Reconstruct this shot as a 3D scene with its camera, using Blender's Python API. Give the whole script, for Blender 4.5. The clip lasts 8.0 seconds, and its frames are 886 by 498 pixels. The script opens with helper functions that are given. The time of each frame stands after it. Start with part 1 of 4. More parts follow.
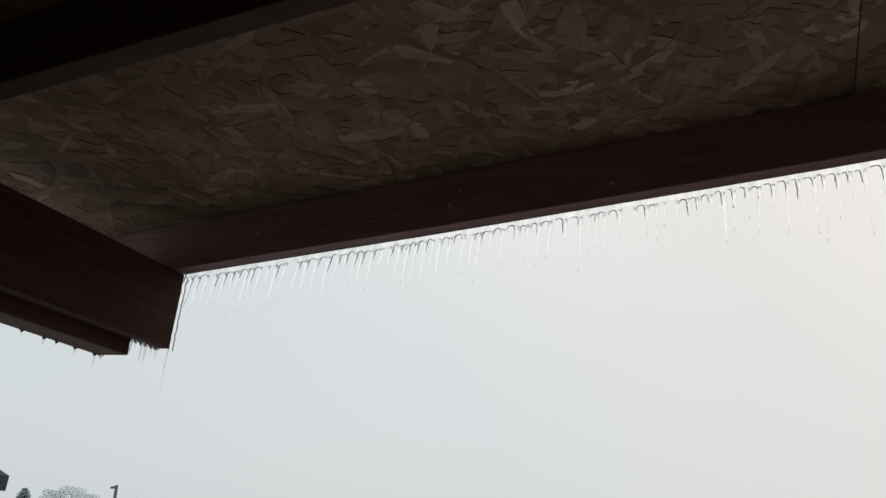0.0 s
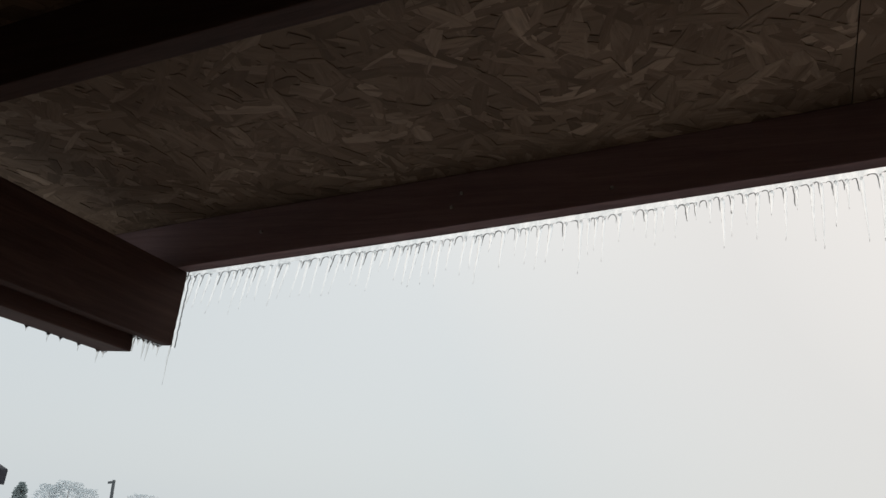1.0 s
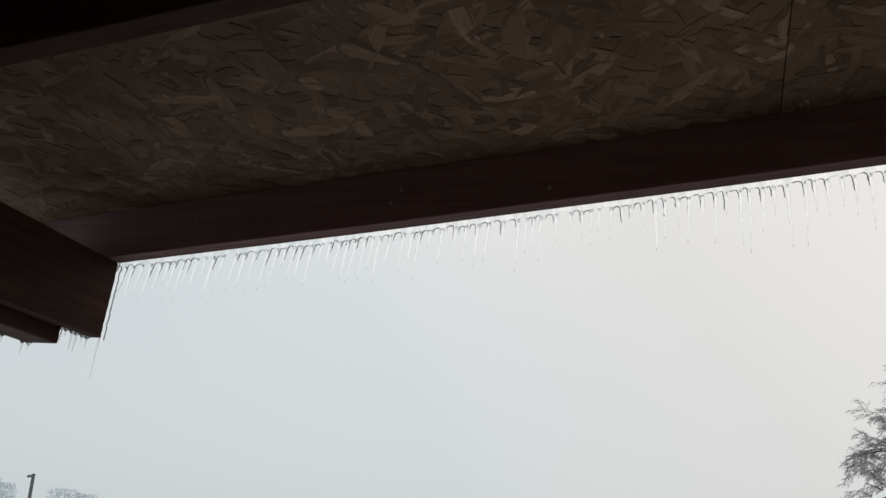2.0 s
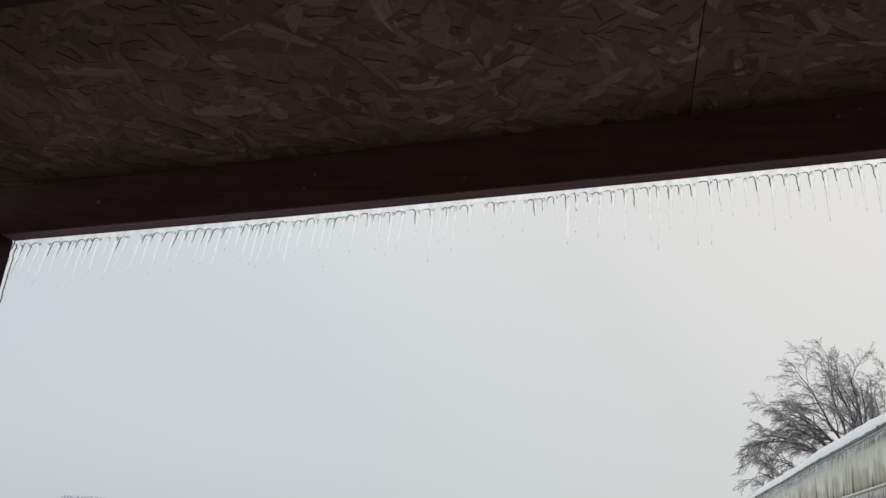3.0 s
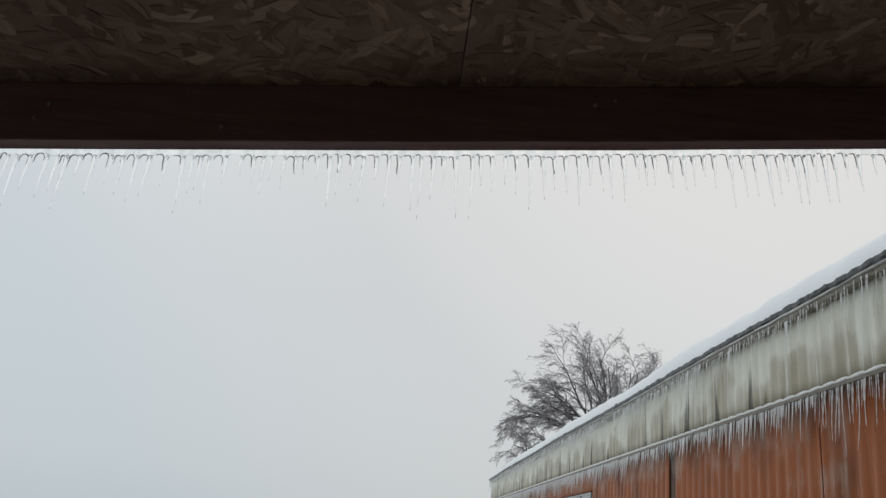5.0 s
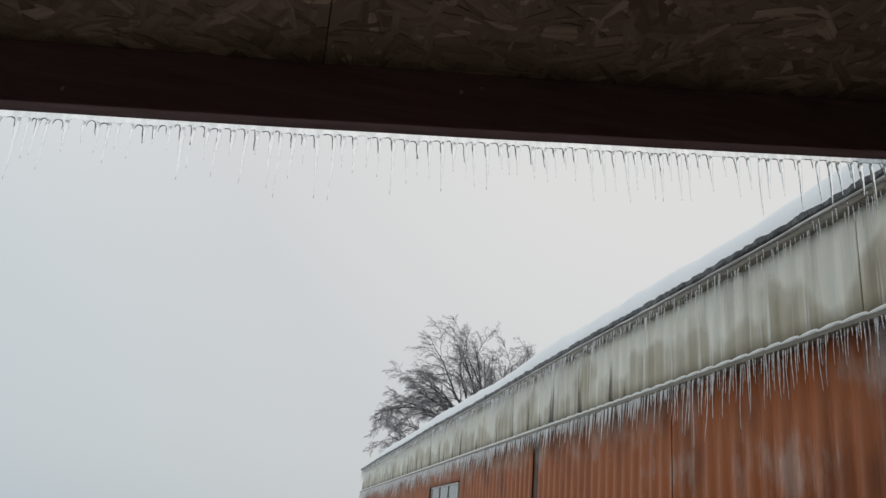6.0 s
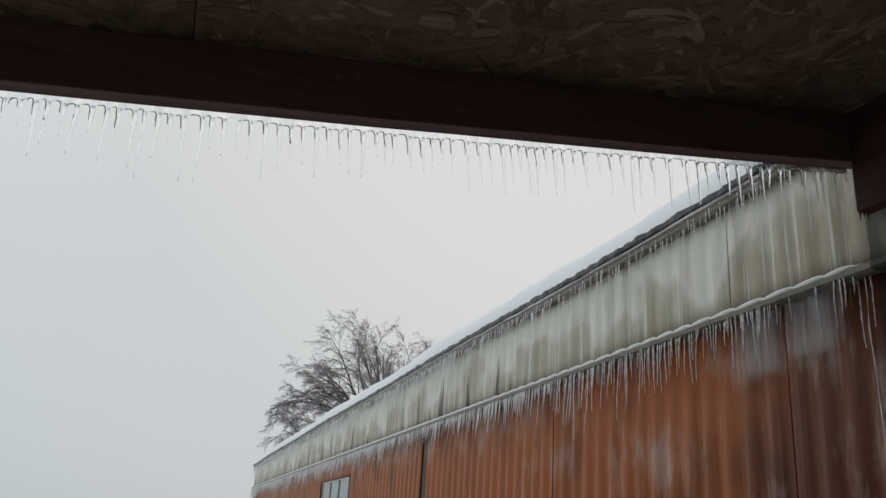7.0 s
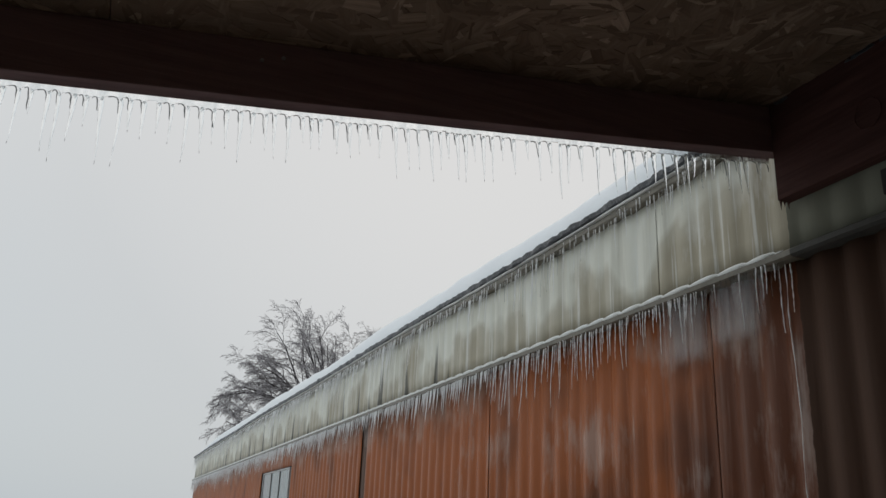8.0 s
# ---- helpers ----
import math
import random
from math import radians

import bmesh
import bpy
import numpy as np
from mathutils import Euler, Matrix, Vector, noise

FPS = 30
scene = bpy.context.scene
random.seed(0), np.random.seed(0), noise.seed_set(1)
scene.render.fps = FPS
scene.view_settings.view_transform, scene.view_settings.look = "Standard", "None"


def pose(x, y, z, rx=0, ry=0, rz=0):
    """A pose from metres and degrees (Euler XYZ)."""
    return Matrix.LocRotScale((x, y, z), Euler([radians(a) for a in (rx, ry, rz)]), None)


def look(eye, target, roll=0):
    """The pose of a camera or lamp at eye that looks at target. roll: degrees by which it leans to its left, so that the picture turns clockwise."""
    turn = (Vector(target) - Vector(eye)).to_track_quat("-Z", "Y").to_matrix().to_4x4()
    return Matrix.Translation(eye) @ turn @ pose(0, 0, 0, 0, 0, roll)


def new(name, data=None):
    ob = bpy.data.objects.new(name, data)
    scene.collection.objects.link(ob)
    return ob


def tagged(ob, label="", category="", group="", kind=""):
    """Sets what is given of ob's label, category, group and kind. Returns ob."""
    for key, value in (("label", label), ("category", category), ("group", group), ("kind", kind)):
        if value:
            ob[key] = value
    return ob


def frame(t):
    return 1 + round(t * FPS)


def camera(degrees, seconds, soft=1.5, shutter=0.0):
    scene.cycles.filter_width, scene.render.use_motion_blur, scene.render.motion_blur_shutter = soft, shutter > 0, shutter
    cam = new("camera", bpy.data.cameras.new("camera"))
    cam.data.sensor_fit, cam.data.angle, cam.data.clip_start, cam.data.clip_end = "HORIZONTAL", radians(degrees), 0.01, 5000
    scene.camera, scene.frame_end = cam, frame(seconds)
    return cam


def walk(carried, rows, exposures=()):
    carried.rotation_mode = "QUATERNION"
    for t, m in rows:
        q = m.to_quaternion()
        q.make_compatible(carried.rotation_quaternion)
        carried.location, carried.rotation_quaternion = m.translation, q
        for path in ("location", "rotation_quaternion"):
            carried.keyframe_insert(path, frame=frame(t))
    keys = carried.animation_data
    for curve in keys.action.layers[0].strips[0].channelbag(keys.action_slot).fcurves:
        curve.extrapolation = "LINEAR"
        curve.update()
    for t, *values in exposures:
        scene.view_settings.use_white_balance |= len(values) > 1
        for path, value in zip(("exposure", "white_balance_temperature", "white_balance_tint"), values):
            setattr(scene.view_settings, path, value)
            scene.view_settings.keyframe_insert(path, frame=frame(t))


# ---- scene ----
cam = camera(55.9, 8.0, soft=1.5)
PATH = [
    (0, (-0.266, 0.001, 1.553), (-1.045, 1.712, 2.234), 5.9),
    (0.5, (-0.263, -0.011, 1.554), (-1.043, 1.702, 2.231), 6.3),
    (1, (-0.26, -0.019, 1.551), (-1.039, 1.693, 2.23), 6.6),
    (2.5, (-0.264, -0.029, 1.556), (-0.798, 1.775, 2.237), 5.8),
    (3, (-0.259, -0.016, 1.558), (-0.704, 1.813, 2.234), 5.8),
    (3.5, (-0.252, 0.004, 1.559), (-0.588, 1.861, 2.222), 5.9),
    (4, (-0.241, 0.022, 1.562), (-0.467, 1.895, 2.224), 5.8),
    (4.5, (-0.227, 0.036, 1.567), (-0.319, 1.922, 2.227), 5.3),
    (5, (-0.206, 0.057, 1.569), (-0.143, 1.944, 2.227), 5.1),
    (6.5, (-0.123, 0.093, 1.573), (0.335, 1.923, 2.235), 4.1),
    (7, (-0.091, 0.095, 1.573), (0.473, 1.895, 2.237), 3.5),
    (7.5, (-0.065, 0.093, 1.573), (0.581, 1.87, 2.226), 2.8),
    (8, (-0.052, 0.089, 1.571), (0.636, 1.852, 2.218), 2.3),
]
walk(cam, [(t, look(eye, target, roll)) for t, eye, target, roll in PATH],
     exposures=[(0.0, 0.14, 6850, 12), (1.2, 0.13, 6850, 12), (2.5, 0.025, 6700, 11), (4.0, -0.09, 6550, 10), (5.0, -0.10, 6500, 10), (6.5, -0.14, 6480, 10), (8.0, -0.15, 6480, 10)])

# ---------------------------------------------------------------- light
SUN_ELEVATION, SUN_ROTATION = radians(40), radians(-23)
world = bpy.data.worlds.new("overcast_sky")
scene.world = world
world.use_nodes = True
wn, wl = world.node_tree.nodes, world.node_tree.links
wn.clear()
w_out = wn.new("ShaderNodeOutputWorld")
w_bg = wn.new("ShaderNodeBackground")
w_sky = wn.new("ShaderNodeTexSky")
w_sky.sky_type, w_sky.sun_disc = "NISHITA", False
w_sky.sun_elevation, w_sky.sun_rotation = SUN_ELEVATION, SUN_ROTATION
w_sky.dust_density, w_sky.air_density = 4.0, 1.0
w_dim = wn.new("ShaderNodeMix")
w_dim.data_type, w_dim.blend_type = "RGBA", "MULTIPLY"
w_dim.inputs["Factor"].default_value = 1.0
w_dim.inputs["B"].default_value = (0.10, 0.10, 0.10, 1)
# cloud layer: thin grey-white stratus, a little brighter round the hidden sun
w_geo = wn.new("ShaderNodeTexCoord")
w_dot = wn.new("ShaderNodeVectorMath")
w_dot.operation = "DOT_PRODUCT"
w_dot.inputs[1].default_value = (0.42, 0.74, 0.52)
w_map = wn.new("ShaderNodeMapRange")
w_map.inputs["From Min"].default_value, w_map.inputs["From Max"].default_value = 0.62, 1.0
w_ramp = wn.new("ShaderNodeValToRGB")
w_ramp.color_ramp.elements[0].color = (0.54, 0.618, 0.668, 1)
w_ramp.color_ramp.elements[1].color = (0.83, 0.82, 0.80, 1)
w_ramp.color_ramp.elements.new(0.6).color = (0.642, 0.670, 0.684, 1)
w_mix = wn.new("ShaderNodeMix")
w_mix.data_type = "RGBA"
w_mix.inputs["Factor"].default_value = 0.94
w_bg.inputs["Strength"].default_value = 1.0
wl.new(w_sky.outputs["Color"], w_dim.inputs["A"])
wl.new(w_geo.outputs["Generated"], w_dot.inputs[0])
wl.new(w_dot.outputs["Value"], w_map.inputs["Value"])
wl.new(w_map.outputs["Result"], w_ramp.inputs["Fac"])
wl.new(w_dim.outputs["Result"], w_mix.inputs["A"])
wl.new(w_ramp.outputs["Color"], w_mix.inputs["B"])
wl.new(w_mix.outputs["Result"], w_bg.inputs["Color"])
wl.new(w_bg.outputs["Background"], w_out.inputs["Surface"])

sun = new("sun", bpy.data.lights.new("sun", "SUN"))
sun.data.energy, sun.data.angle, sun.data.color = 0.5, radians(110), (1.0, 0.98, 0.95)
sun.matrix_world = look((-3, 7, 6.5), (0, 0, 0))


# ---------------------------------------------------------------- materials
class Mat:
    """A short way to write a node material."""

    def __init__(self, name):
        self.m = bpy.data.materials.new(name)
        self.m.use_nodes = True
        self.n, self.l = self.m.node_tree.nodes, self.m.node_tree.links
        self.b = self.n["Principled BSDF"]

    def node(self, kind, props=None, **inputs):
        made = self.n.new(kind)
        for key, value in (props or {}).items():
            setattr(made, key, value)
        for key, value in inputs.items():
            self.put(made.inputs[key.replace("_", " ")], value)
        return made

    def put(self, socket, value):
        if isinstance(value, bpy.types.NodeSocket):
            self.l.new(value, socket)
        else:
            socket.default_value = value

    def coords(self, scale=(1, 1, 1), which="Object"):
        tc = self.n.new("ShaderNodeTexCoord")
        mp = self.node("ShaderNodeMapping", Scale=scale)
        self.l.new(tc.outputs[which], mp.inputs["Vector"])
        return mp.outputs["Vector"]

    def noise(self, vector, scale, detail=4.0, rough=0.55, distort=0.0):
        return self.node("ShaderNodeTexNoise", Vector=vector, Scale=scale, Detail=detail, Roughness=rough, Distortion=distort).outputs["Fac"]

    def ramp(self, fac, *stops):
        r = self.node("ShaderNodeValToRGB", Fac=fac)
        e = r.color_ramp.elements
        while len(e) < len(stops):
            e.new(0.5)
        for one, (at, colour) in zip(e, stops):
            one.position, one.color = at, (*colour, 1) if len(colour) == 3 else colour
        return r.outputs["Color"]

    def mix(self, fac, a, b, blend="MIX"):
        x = self.n.new("ShaderNodeMix")
        x.data_type, x.blend_type = "RGBA", blend
        for key, value in (("Factor", fac), ("A", a), ("B", b)):
            sock = [s for s in x.inputs if s.name == key and (s.type == "RGBA") == (key != "Factor") and s.enabled][0]
            self.put(sock, (*value, 1) if isinstance(value, tuple) and len(value) == 3 else value)
        return [s for s in x.outputs if s.type == "RGBA"][0]

    def math(self, op, a, b=0.0, clamp=False):
        x = self.n.new("ShaderNodeMath")
        x.operation, x.use_clamp = op, clamp
        self.put(x.inputs[0], a)
        self.put(x.inputs[1], b)
        return x.outputs[0]

    def axis(self, vector, name):
        return self.node("ShaderNodeSeparateXYZ", Vector=vector).outputs[name]

    def bump(self, height, strength=0.3, distance=0.01):
        self.put(self.b.inputs["Normal"], self.node("ShaderNodeBump", Height=height, Strength=strength, Distance=distance).outputs["Normal"])

    def set(self, **inputs):
        for key, value in inputs.items():
            sock = self.b.inputs[key.replace("_", " ")]
            self.put(sock, (*value, 1) if isinstance(value, tuple) and len(value) == 3 else value)
        return self


def mat_lumber(name, dark, light, rough=0.75, axis=0):
    """Stained, weathered sawn timber with the grain along one axis."""
    a = Mat(name)
    k = [38.0, 38.0, 38.0]
    k[axis] = 2.2
    v = a.coords(tuple(k))
    grain = a.noise(v, 1.6, 6, 0.65, 0.6)
    blot = a.noise(a.coords(), 3.5, 3)
    fine = a.noise(v, 7.0, 3, 0.6)
    c = a.ramp(grain, (0.28, dark), (0.72, light))
    c = a.mix(a.math("MULTIPLY", blot, 0.55), c, dark)
    a.set(Base_Color=c, Roughness=rough, Specular_IOR_Level=0.08)
    a.bump(a.math("ADD", grain, a.math("MULTIPLY", fine, 0.5)), 0.35, 0.003)
    return a.m


def mat_osb():
    """Pressed wood strands: each strand has a tone and a grain of its own."""
    a = Mat("strand_board")
    uv = a.coords((6, 60, 1), "UV")
    rnd = a.n.new("ShaderNodeNewGeometry").outputs["Random Per Island"]
    tone = a.ramp(rnd, (0.0, (0.116, 0.078, 0.052)), (0.3, (0.166, 0.113, 0.077)), (0.85, (0.222, 0.156, 0.108)), (1.0, (0.34, 0.247, 0.178)))
    grain = a.noise(uv, 1.6, 5, 0.7)
    c = a.mix(a.ramp(grain, (0.40, (0, 0, 0)), (0.70, (0.5, 0.5, 0.5))), tone, (0.060, 0.038, 0.024))
    # scattered stains of the board's own
    dark_tone = a.noise(a.coords(), 1.7, 4, 0.6)
    c = a.mix(a.ramp(dark_tone, (0.52, (0, 0, 0)), (0.72, (0.6, 0.6, 0.6))), c, (0.045, 0.024, 0.012))
    # dimness by the eave's low corner, painted as an uneven dark patch
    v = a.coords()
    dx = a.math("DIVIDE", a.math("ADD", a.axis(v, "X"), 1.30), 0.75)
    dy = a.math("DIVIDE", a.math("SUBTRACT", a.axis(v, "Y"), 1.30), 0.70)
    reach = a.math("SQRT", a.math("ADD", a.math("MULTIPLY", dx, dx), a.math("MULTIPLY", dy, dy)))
    corner_shade = a.math("SUBTRACT", a.math("ADD", 1.0, a.math("MULTIPLY", a.math("SUBTRACT", a.noise(v, 3.0, 5, 0.6), 0.5), 0.9)), reach)
    c = a.mix(a.ramp(corner_shade, (0.0, (0, 0, 0)), (0.35, (0.34, 0.34, 0.34))), c, (0.052, 0.033, 0.022))
    a.set(Base_Color=c, Roughness=0.85, Specular_IOR_Level=0.12)
    a.bump(grain, 0.5, 0.002)
    return a.m


def mat_siding(name, base, dark_tone, porch_shade, frost, frost_amount, rough, streak, creep=None, patches=(), spot=0.9, soft=0.02):
    """Painted corrugated sheet with runs and dirt; out in the weather it wears a frozen glaze, and the shade near and
    inside the porch is put into darker colours.
    """
    a = Mat(name)
    v = a.coords()
    runs = a.noise(a.coords((14, 14, 0.9)), 1.0, 5, 0.6)
    thin = a.noise(a.coords((55, 55, 2.0)), 1.0, 4, 0.6)
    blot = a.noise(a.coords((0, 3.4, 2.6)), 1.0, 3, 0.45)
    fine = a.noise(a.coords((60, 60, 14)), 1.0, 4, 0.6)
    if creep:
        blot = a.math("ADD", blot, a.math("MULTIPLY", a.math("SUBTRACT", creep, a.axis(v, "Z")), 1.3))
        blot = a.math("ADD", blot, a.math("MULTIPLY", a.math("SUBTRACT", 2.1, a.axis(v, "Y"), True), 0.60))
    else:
        # Shade towards the porch, painted with the same tone as the stains.
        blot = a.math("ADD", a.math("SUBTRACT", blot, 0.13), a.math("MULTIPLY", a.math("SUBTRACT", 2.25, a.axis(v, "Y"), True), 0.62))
    c = a.mix(a.ramp(blot, (0.48 - soft, (0, 0, 0)), (0.48 + soft, (spot * 0.7, spot * 0.7, spot * 0.7)), (0.66, (spot, spot, spot))), base, dark_tone)
    c = a.mix(a.ramp(runs, (0.50, (0, 0, 0)), (0.72, (0.36, 0.36, 0.36))), c, tuple(x * 0.55 for x in dark_tone))
    if creep:
        smudge = a.math("SUBTRACT", a.noise(a.coords((0, 9.0, 0)), 1.0, 2, 0.5), a.math("MULTIPLY", a.math("SUBTRACT", a.axis(v, "Z"), 2.24, True), 0.45))
        smudge = a.math("SUBTRACT", smudge, a.math("MULTIPLY", a.math("SUBTRACT", 3.8, a.axis(v, "Y"), True), 0.2))
        c = a.mix(a.ramp(smudge, (0.52, (0, 0, 0)), (0.57, (0.95, 0.95, 0.95))), c, (0.10, 0.092, 0.070))
    fmask = a.math("ADD", a.math("MULTIPLY", a.noise(a.coords((5, 5, 3.0)), 1.0, 5, 0.6), 0.72), a.math("MULTIPLY", fine, 0.34))
    if creep:
        fmask = a.math("ADD", fmask, a.math("MULTIPLY", a.math("SUBTRACT", a.axis(v, "Z"), 2.0, True), 0.42))
    else:
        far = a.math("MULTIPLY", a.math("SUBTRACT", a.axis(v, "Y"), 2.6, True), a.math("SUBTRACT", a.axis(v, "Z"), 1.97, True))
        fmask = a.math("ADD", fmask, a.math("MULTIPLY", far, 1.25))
    for cy, cz, ry, rz in patches:
        dy = a.math("DIVIDE", a.math("SUBTRACT", a.axis(v, "Y"), cy), ry)
        dz = a.math("DIVIDE", a.math("SUBTRACT", a.axis(v, "Z"), cz), rz)
        d = a.math("SQRT", a.math("ADD", a.math("MULTIPLY", dy, dy), a.math("MULTIPLY", dz, dz)))
        fmask = a.math("ADD", fmask, a.math("MULTIPLY", a.math("SUBTRACT", 1.0, d, True), a.math("ADD", 0.02, a.math("MULTIPLY", thin, 0.40))))
    f = a.ramp(fmask, (0.58 - frost_amount, (0, 0, 0)), (0.76 - frost_amount, (0.42, 0.42, 0.42)))
    s = a.ramp(thin, (0.56, (0, 0, 0)), (0.66, (streak, streak, streak)))
    f = a.mix(1.0, f, s, "SCREEN")
    # Inside the porch its shade is put into darker colours; the glaze stays outside.
    beyond_porch = a.math("GREATER_THAN", a.math("ADD", a.axis(v, "Y"), a.math("MULTIPLY", a.noise(v, 30, 3), 0.012)), 1.541)
    f = a.mix(beyond_porch, (0, 0, 0), f)
    c = a.mix(f, a.mix(beyond_porch, a.mix(a.math("MULTIPLY", runs, 0.6), porch_shade, tuple(x * 0.5 for x in porch_shade)), c), frost)
    r = a.mix(f, (rough, rough, rough), (0.22, 0.22, 0.22))
    a.set(Base_Color=c, Roughness=a.mix(beyond_porch, (0.7, 0.7, 0.7), r), Specular_IOR_Level=0.12, Coat_Weight=a.math("MULTIPLY", f, 0.3), Coat_Roughness=0.12)
    a.bump(a.math("ADD", a.math("ADD", fine, runs), a.math("MULTIPLY", thin, 0.7)), 0.3, 0.004)
    return a.m


def mat_plain(name, a_col, b_col, scale=8.0, rough=0.7, metal=0.0, bump=0.2, stretch=(1, 1, 1)):
    a = Mat(name)
    v = a.coords(stretch)
    n1, n2 = a.noise(v, scale, 5, 0.6), a.noise(v, scale * 6, 3, 0.6)
    c = a.ramp(a.math("ADD", a.math("MULTIPLY", n1, 0.7), a.math("MULTIPLY", n2, 0.3)), (0.3, a_col), (0.7, b_col))
    a.set(Base_Color=c, Roughness=rough, Metallic=metal)
    a.bump(n2, bump, 0.004)
    return a.m


def mat_ice(name, deep=(0.64, 0.675, 0.685), clear=(0.88, 0.895, 0.895)):
    """Clear ice, faintly grey, with a rippled skin."""
    a = Mat(name)
    n1 = a.noise(a.coords((1, 1, 0.35)), 70, 3, 0.6)
    a.set(Base_Color=a.ramp(n1, (0.35, deep), (0.65, clear)), Roughness=0.03, IOR=1.31, Transmission_Weight=1.0)
    a.bump(n1, 0.3, 0.002)
    return a.m


def mat_rime(name):
    """White, half-clear ice that scatters the daylight."""
    a = Mat(name)
    n1 = a.noise(a.coords((1, 1, 0.25)), 90, 3, 0.6)
    a.set(Base_Color=(0.99, 0.972, 0.95), Roughness=0.10, IOR=1.31, Coat_Weight=1.0, Coat_IOR=1.5, Coat_Roughness=0.06)
    a.set(Transmission_Weight=a.ramp(n1, (0.42, (0.0, 0.0, 0.0)), (0.70, (0.20, 0.20, 0.20))))
    a.bump(n1, 0.8, 0.002)
    return a.m


def mat_haze(name):
    """Thin ice on the siding: mostly clear, with milky upright streaks."""
    a = Mat(name)
    streaks = a.noise(a.coords((1, 70, 2.5)), 1.0, 4, 0.6)
    a.set(Base_Color=(0.78, 0.76, 0.74), Roughness=0.25, IOR=1.31)
    a.bump(streaks, 0.3, 0.002)
    clear, both = a.n.new("ShaderNodeBsdfTransparent"), a.n.new("ShaderNodeMixShader")
    span = a.coords((1, 1, 1), "Generated")
    side = a.math("MULTIPLY", a.axis(span, "Y"), a.math("SUBTRACT", 1.0, a.axis(span, "Y")))
    thin = a.math("MULTIPLY", a.math("MULTIPLY", side, 7.0, True), a.math("MULTIPLY", a.axis(span, "Z"), 4.5, True))
    milky = a.ramp(streaks, (0.35, (0.04, 0.04, 0.04)), (0.70, (0.23, 0.23, 0.23)))
    a.put(both.inputs["Fac"], a.math("MULTIPLY", milky, thin))
    a.l.new(clear.outputs["BSDF"], both.inputs[1])
    a.l.new(a.b.outputs["BSDF"], both.inputs[2])
    a.l.new(both.outputs["Shader"], a.n["Material Output"].inputs["Surface"])
    return a.m


def let_through(material, share, colour):
    """Part of the light that falls on one side comes out at the other."""
    n, l = material.node_tree.nodes, material.node_tree.links
    thin, both = n.new("ShaderNodeBsdfTranslucent"), n.new("ShaderNodeMixShader")
    thin.inputs["Color"].default_value = (*colour, 1)
    both.inputs["Fac"].default_value = share
    l.new(n["Principled BSDF"].outputs["BSDF"], both.inputs[1])
    l.new(thin.outputs["BSDF"], both.inputs[2])
    l.new(both.outputs["Shader"], n["Material Output"].inputs["Surface"])
    return material


def mat_snow(name):
    a = Mat(name)
    v = a.coords()
    n1, n2 = a.noise(v, 3, 5, 0.6), a.noise(v, 45, 4, 0.65)
    a.set(Base_Color=a.ramp(n1, (0.3, (0.94, 0.94, 0.938)), (0.7, (0.96, 0.96, 0.955))), Roughness=0.65)
    a.bump(a.math("ADD", n1, a.math("MULTIPLY", n2, 0.4)), 0.4, 0.02)
    return a.m


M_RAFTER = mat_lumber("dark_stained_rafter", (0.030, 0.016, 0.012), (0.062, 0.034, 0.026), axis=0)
# front rafter lighter than the rest: glare from the sky put into its colour
M_RIM = mat_lumber("glare_pale_rim_rafter", (0.170, 0.107, 0.104), (0.29, 0.192, 0.188), axis=0)
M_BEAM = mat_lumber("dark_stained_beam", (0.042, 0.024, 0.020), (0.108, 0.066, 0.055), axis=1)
M_LEDGER = mat_lumber("red_brown_ledger", (0.042, 0.018, 0.015), (0.105, 0.050, 0.041), axis=1)
M_OSB = mat_osb()
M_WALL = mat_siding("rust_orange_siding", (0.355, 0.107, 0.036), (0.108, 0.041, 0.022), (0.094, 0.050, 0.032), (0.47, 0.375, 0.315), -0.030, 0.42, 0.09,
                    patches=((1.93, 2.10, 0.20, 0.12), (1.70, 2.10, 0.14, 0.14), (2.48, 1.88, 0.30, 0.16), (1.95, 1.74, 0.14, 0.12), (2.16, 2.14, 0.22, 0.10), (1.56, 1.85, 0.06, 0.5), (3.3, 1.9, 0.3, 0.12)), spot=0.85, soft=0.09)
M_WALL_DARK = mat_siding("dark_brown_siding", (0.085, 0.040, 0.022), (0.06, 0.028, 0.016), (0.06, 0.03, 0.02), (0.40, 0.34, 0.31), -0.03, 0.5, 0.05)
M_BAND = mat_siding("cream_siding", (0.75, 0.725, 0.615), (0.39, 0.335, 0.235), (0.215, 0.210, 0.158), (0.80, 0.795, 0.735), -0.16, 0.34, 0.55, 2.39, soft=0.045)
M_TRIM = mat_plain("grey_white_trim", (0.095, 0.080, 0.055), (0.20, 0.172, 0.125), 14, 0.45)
# darker copy of M_TRIM: the porch's shade is put into its colour
M_TRIM_SHADED = mat_plain("shaded_trim", (0.030, 0.027, 0.021), (0.064, 0.058, 0.046), 14, 0.7)
M_EDGE = mat_plain("dark_roof_edge", (0.005, 0.006, 0.007), (0.07, 0.074, 0.08), 45, 0.4, 0.1, 0.8, (1, 0.25, 1))
M_CORE = mat_plain("dark_backing", (0.015, 0.012, 0.010), (0.03, 0.024, 0.02), 9, 0.9)
M_ICE = mat_ice("clear_ice", (0.70, 0.73, 0.74), (0.90, 0.91, 0.91))
M_ICE_SHEET = mat_haze("cloudy_sheet_ice")
# dark refraction lines of the ice edges, put into a tinted ice
M_ICE_LIP = mat_ice("refraction_dark_ice", (0.03, 0.032, 0.035), (0.10, 0.105, 0.11))
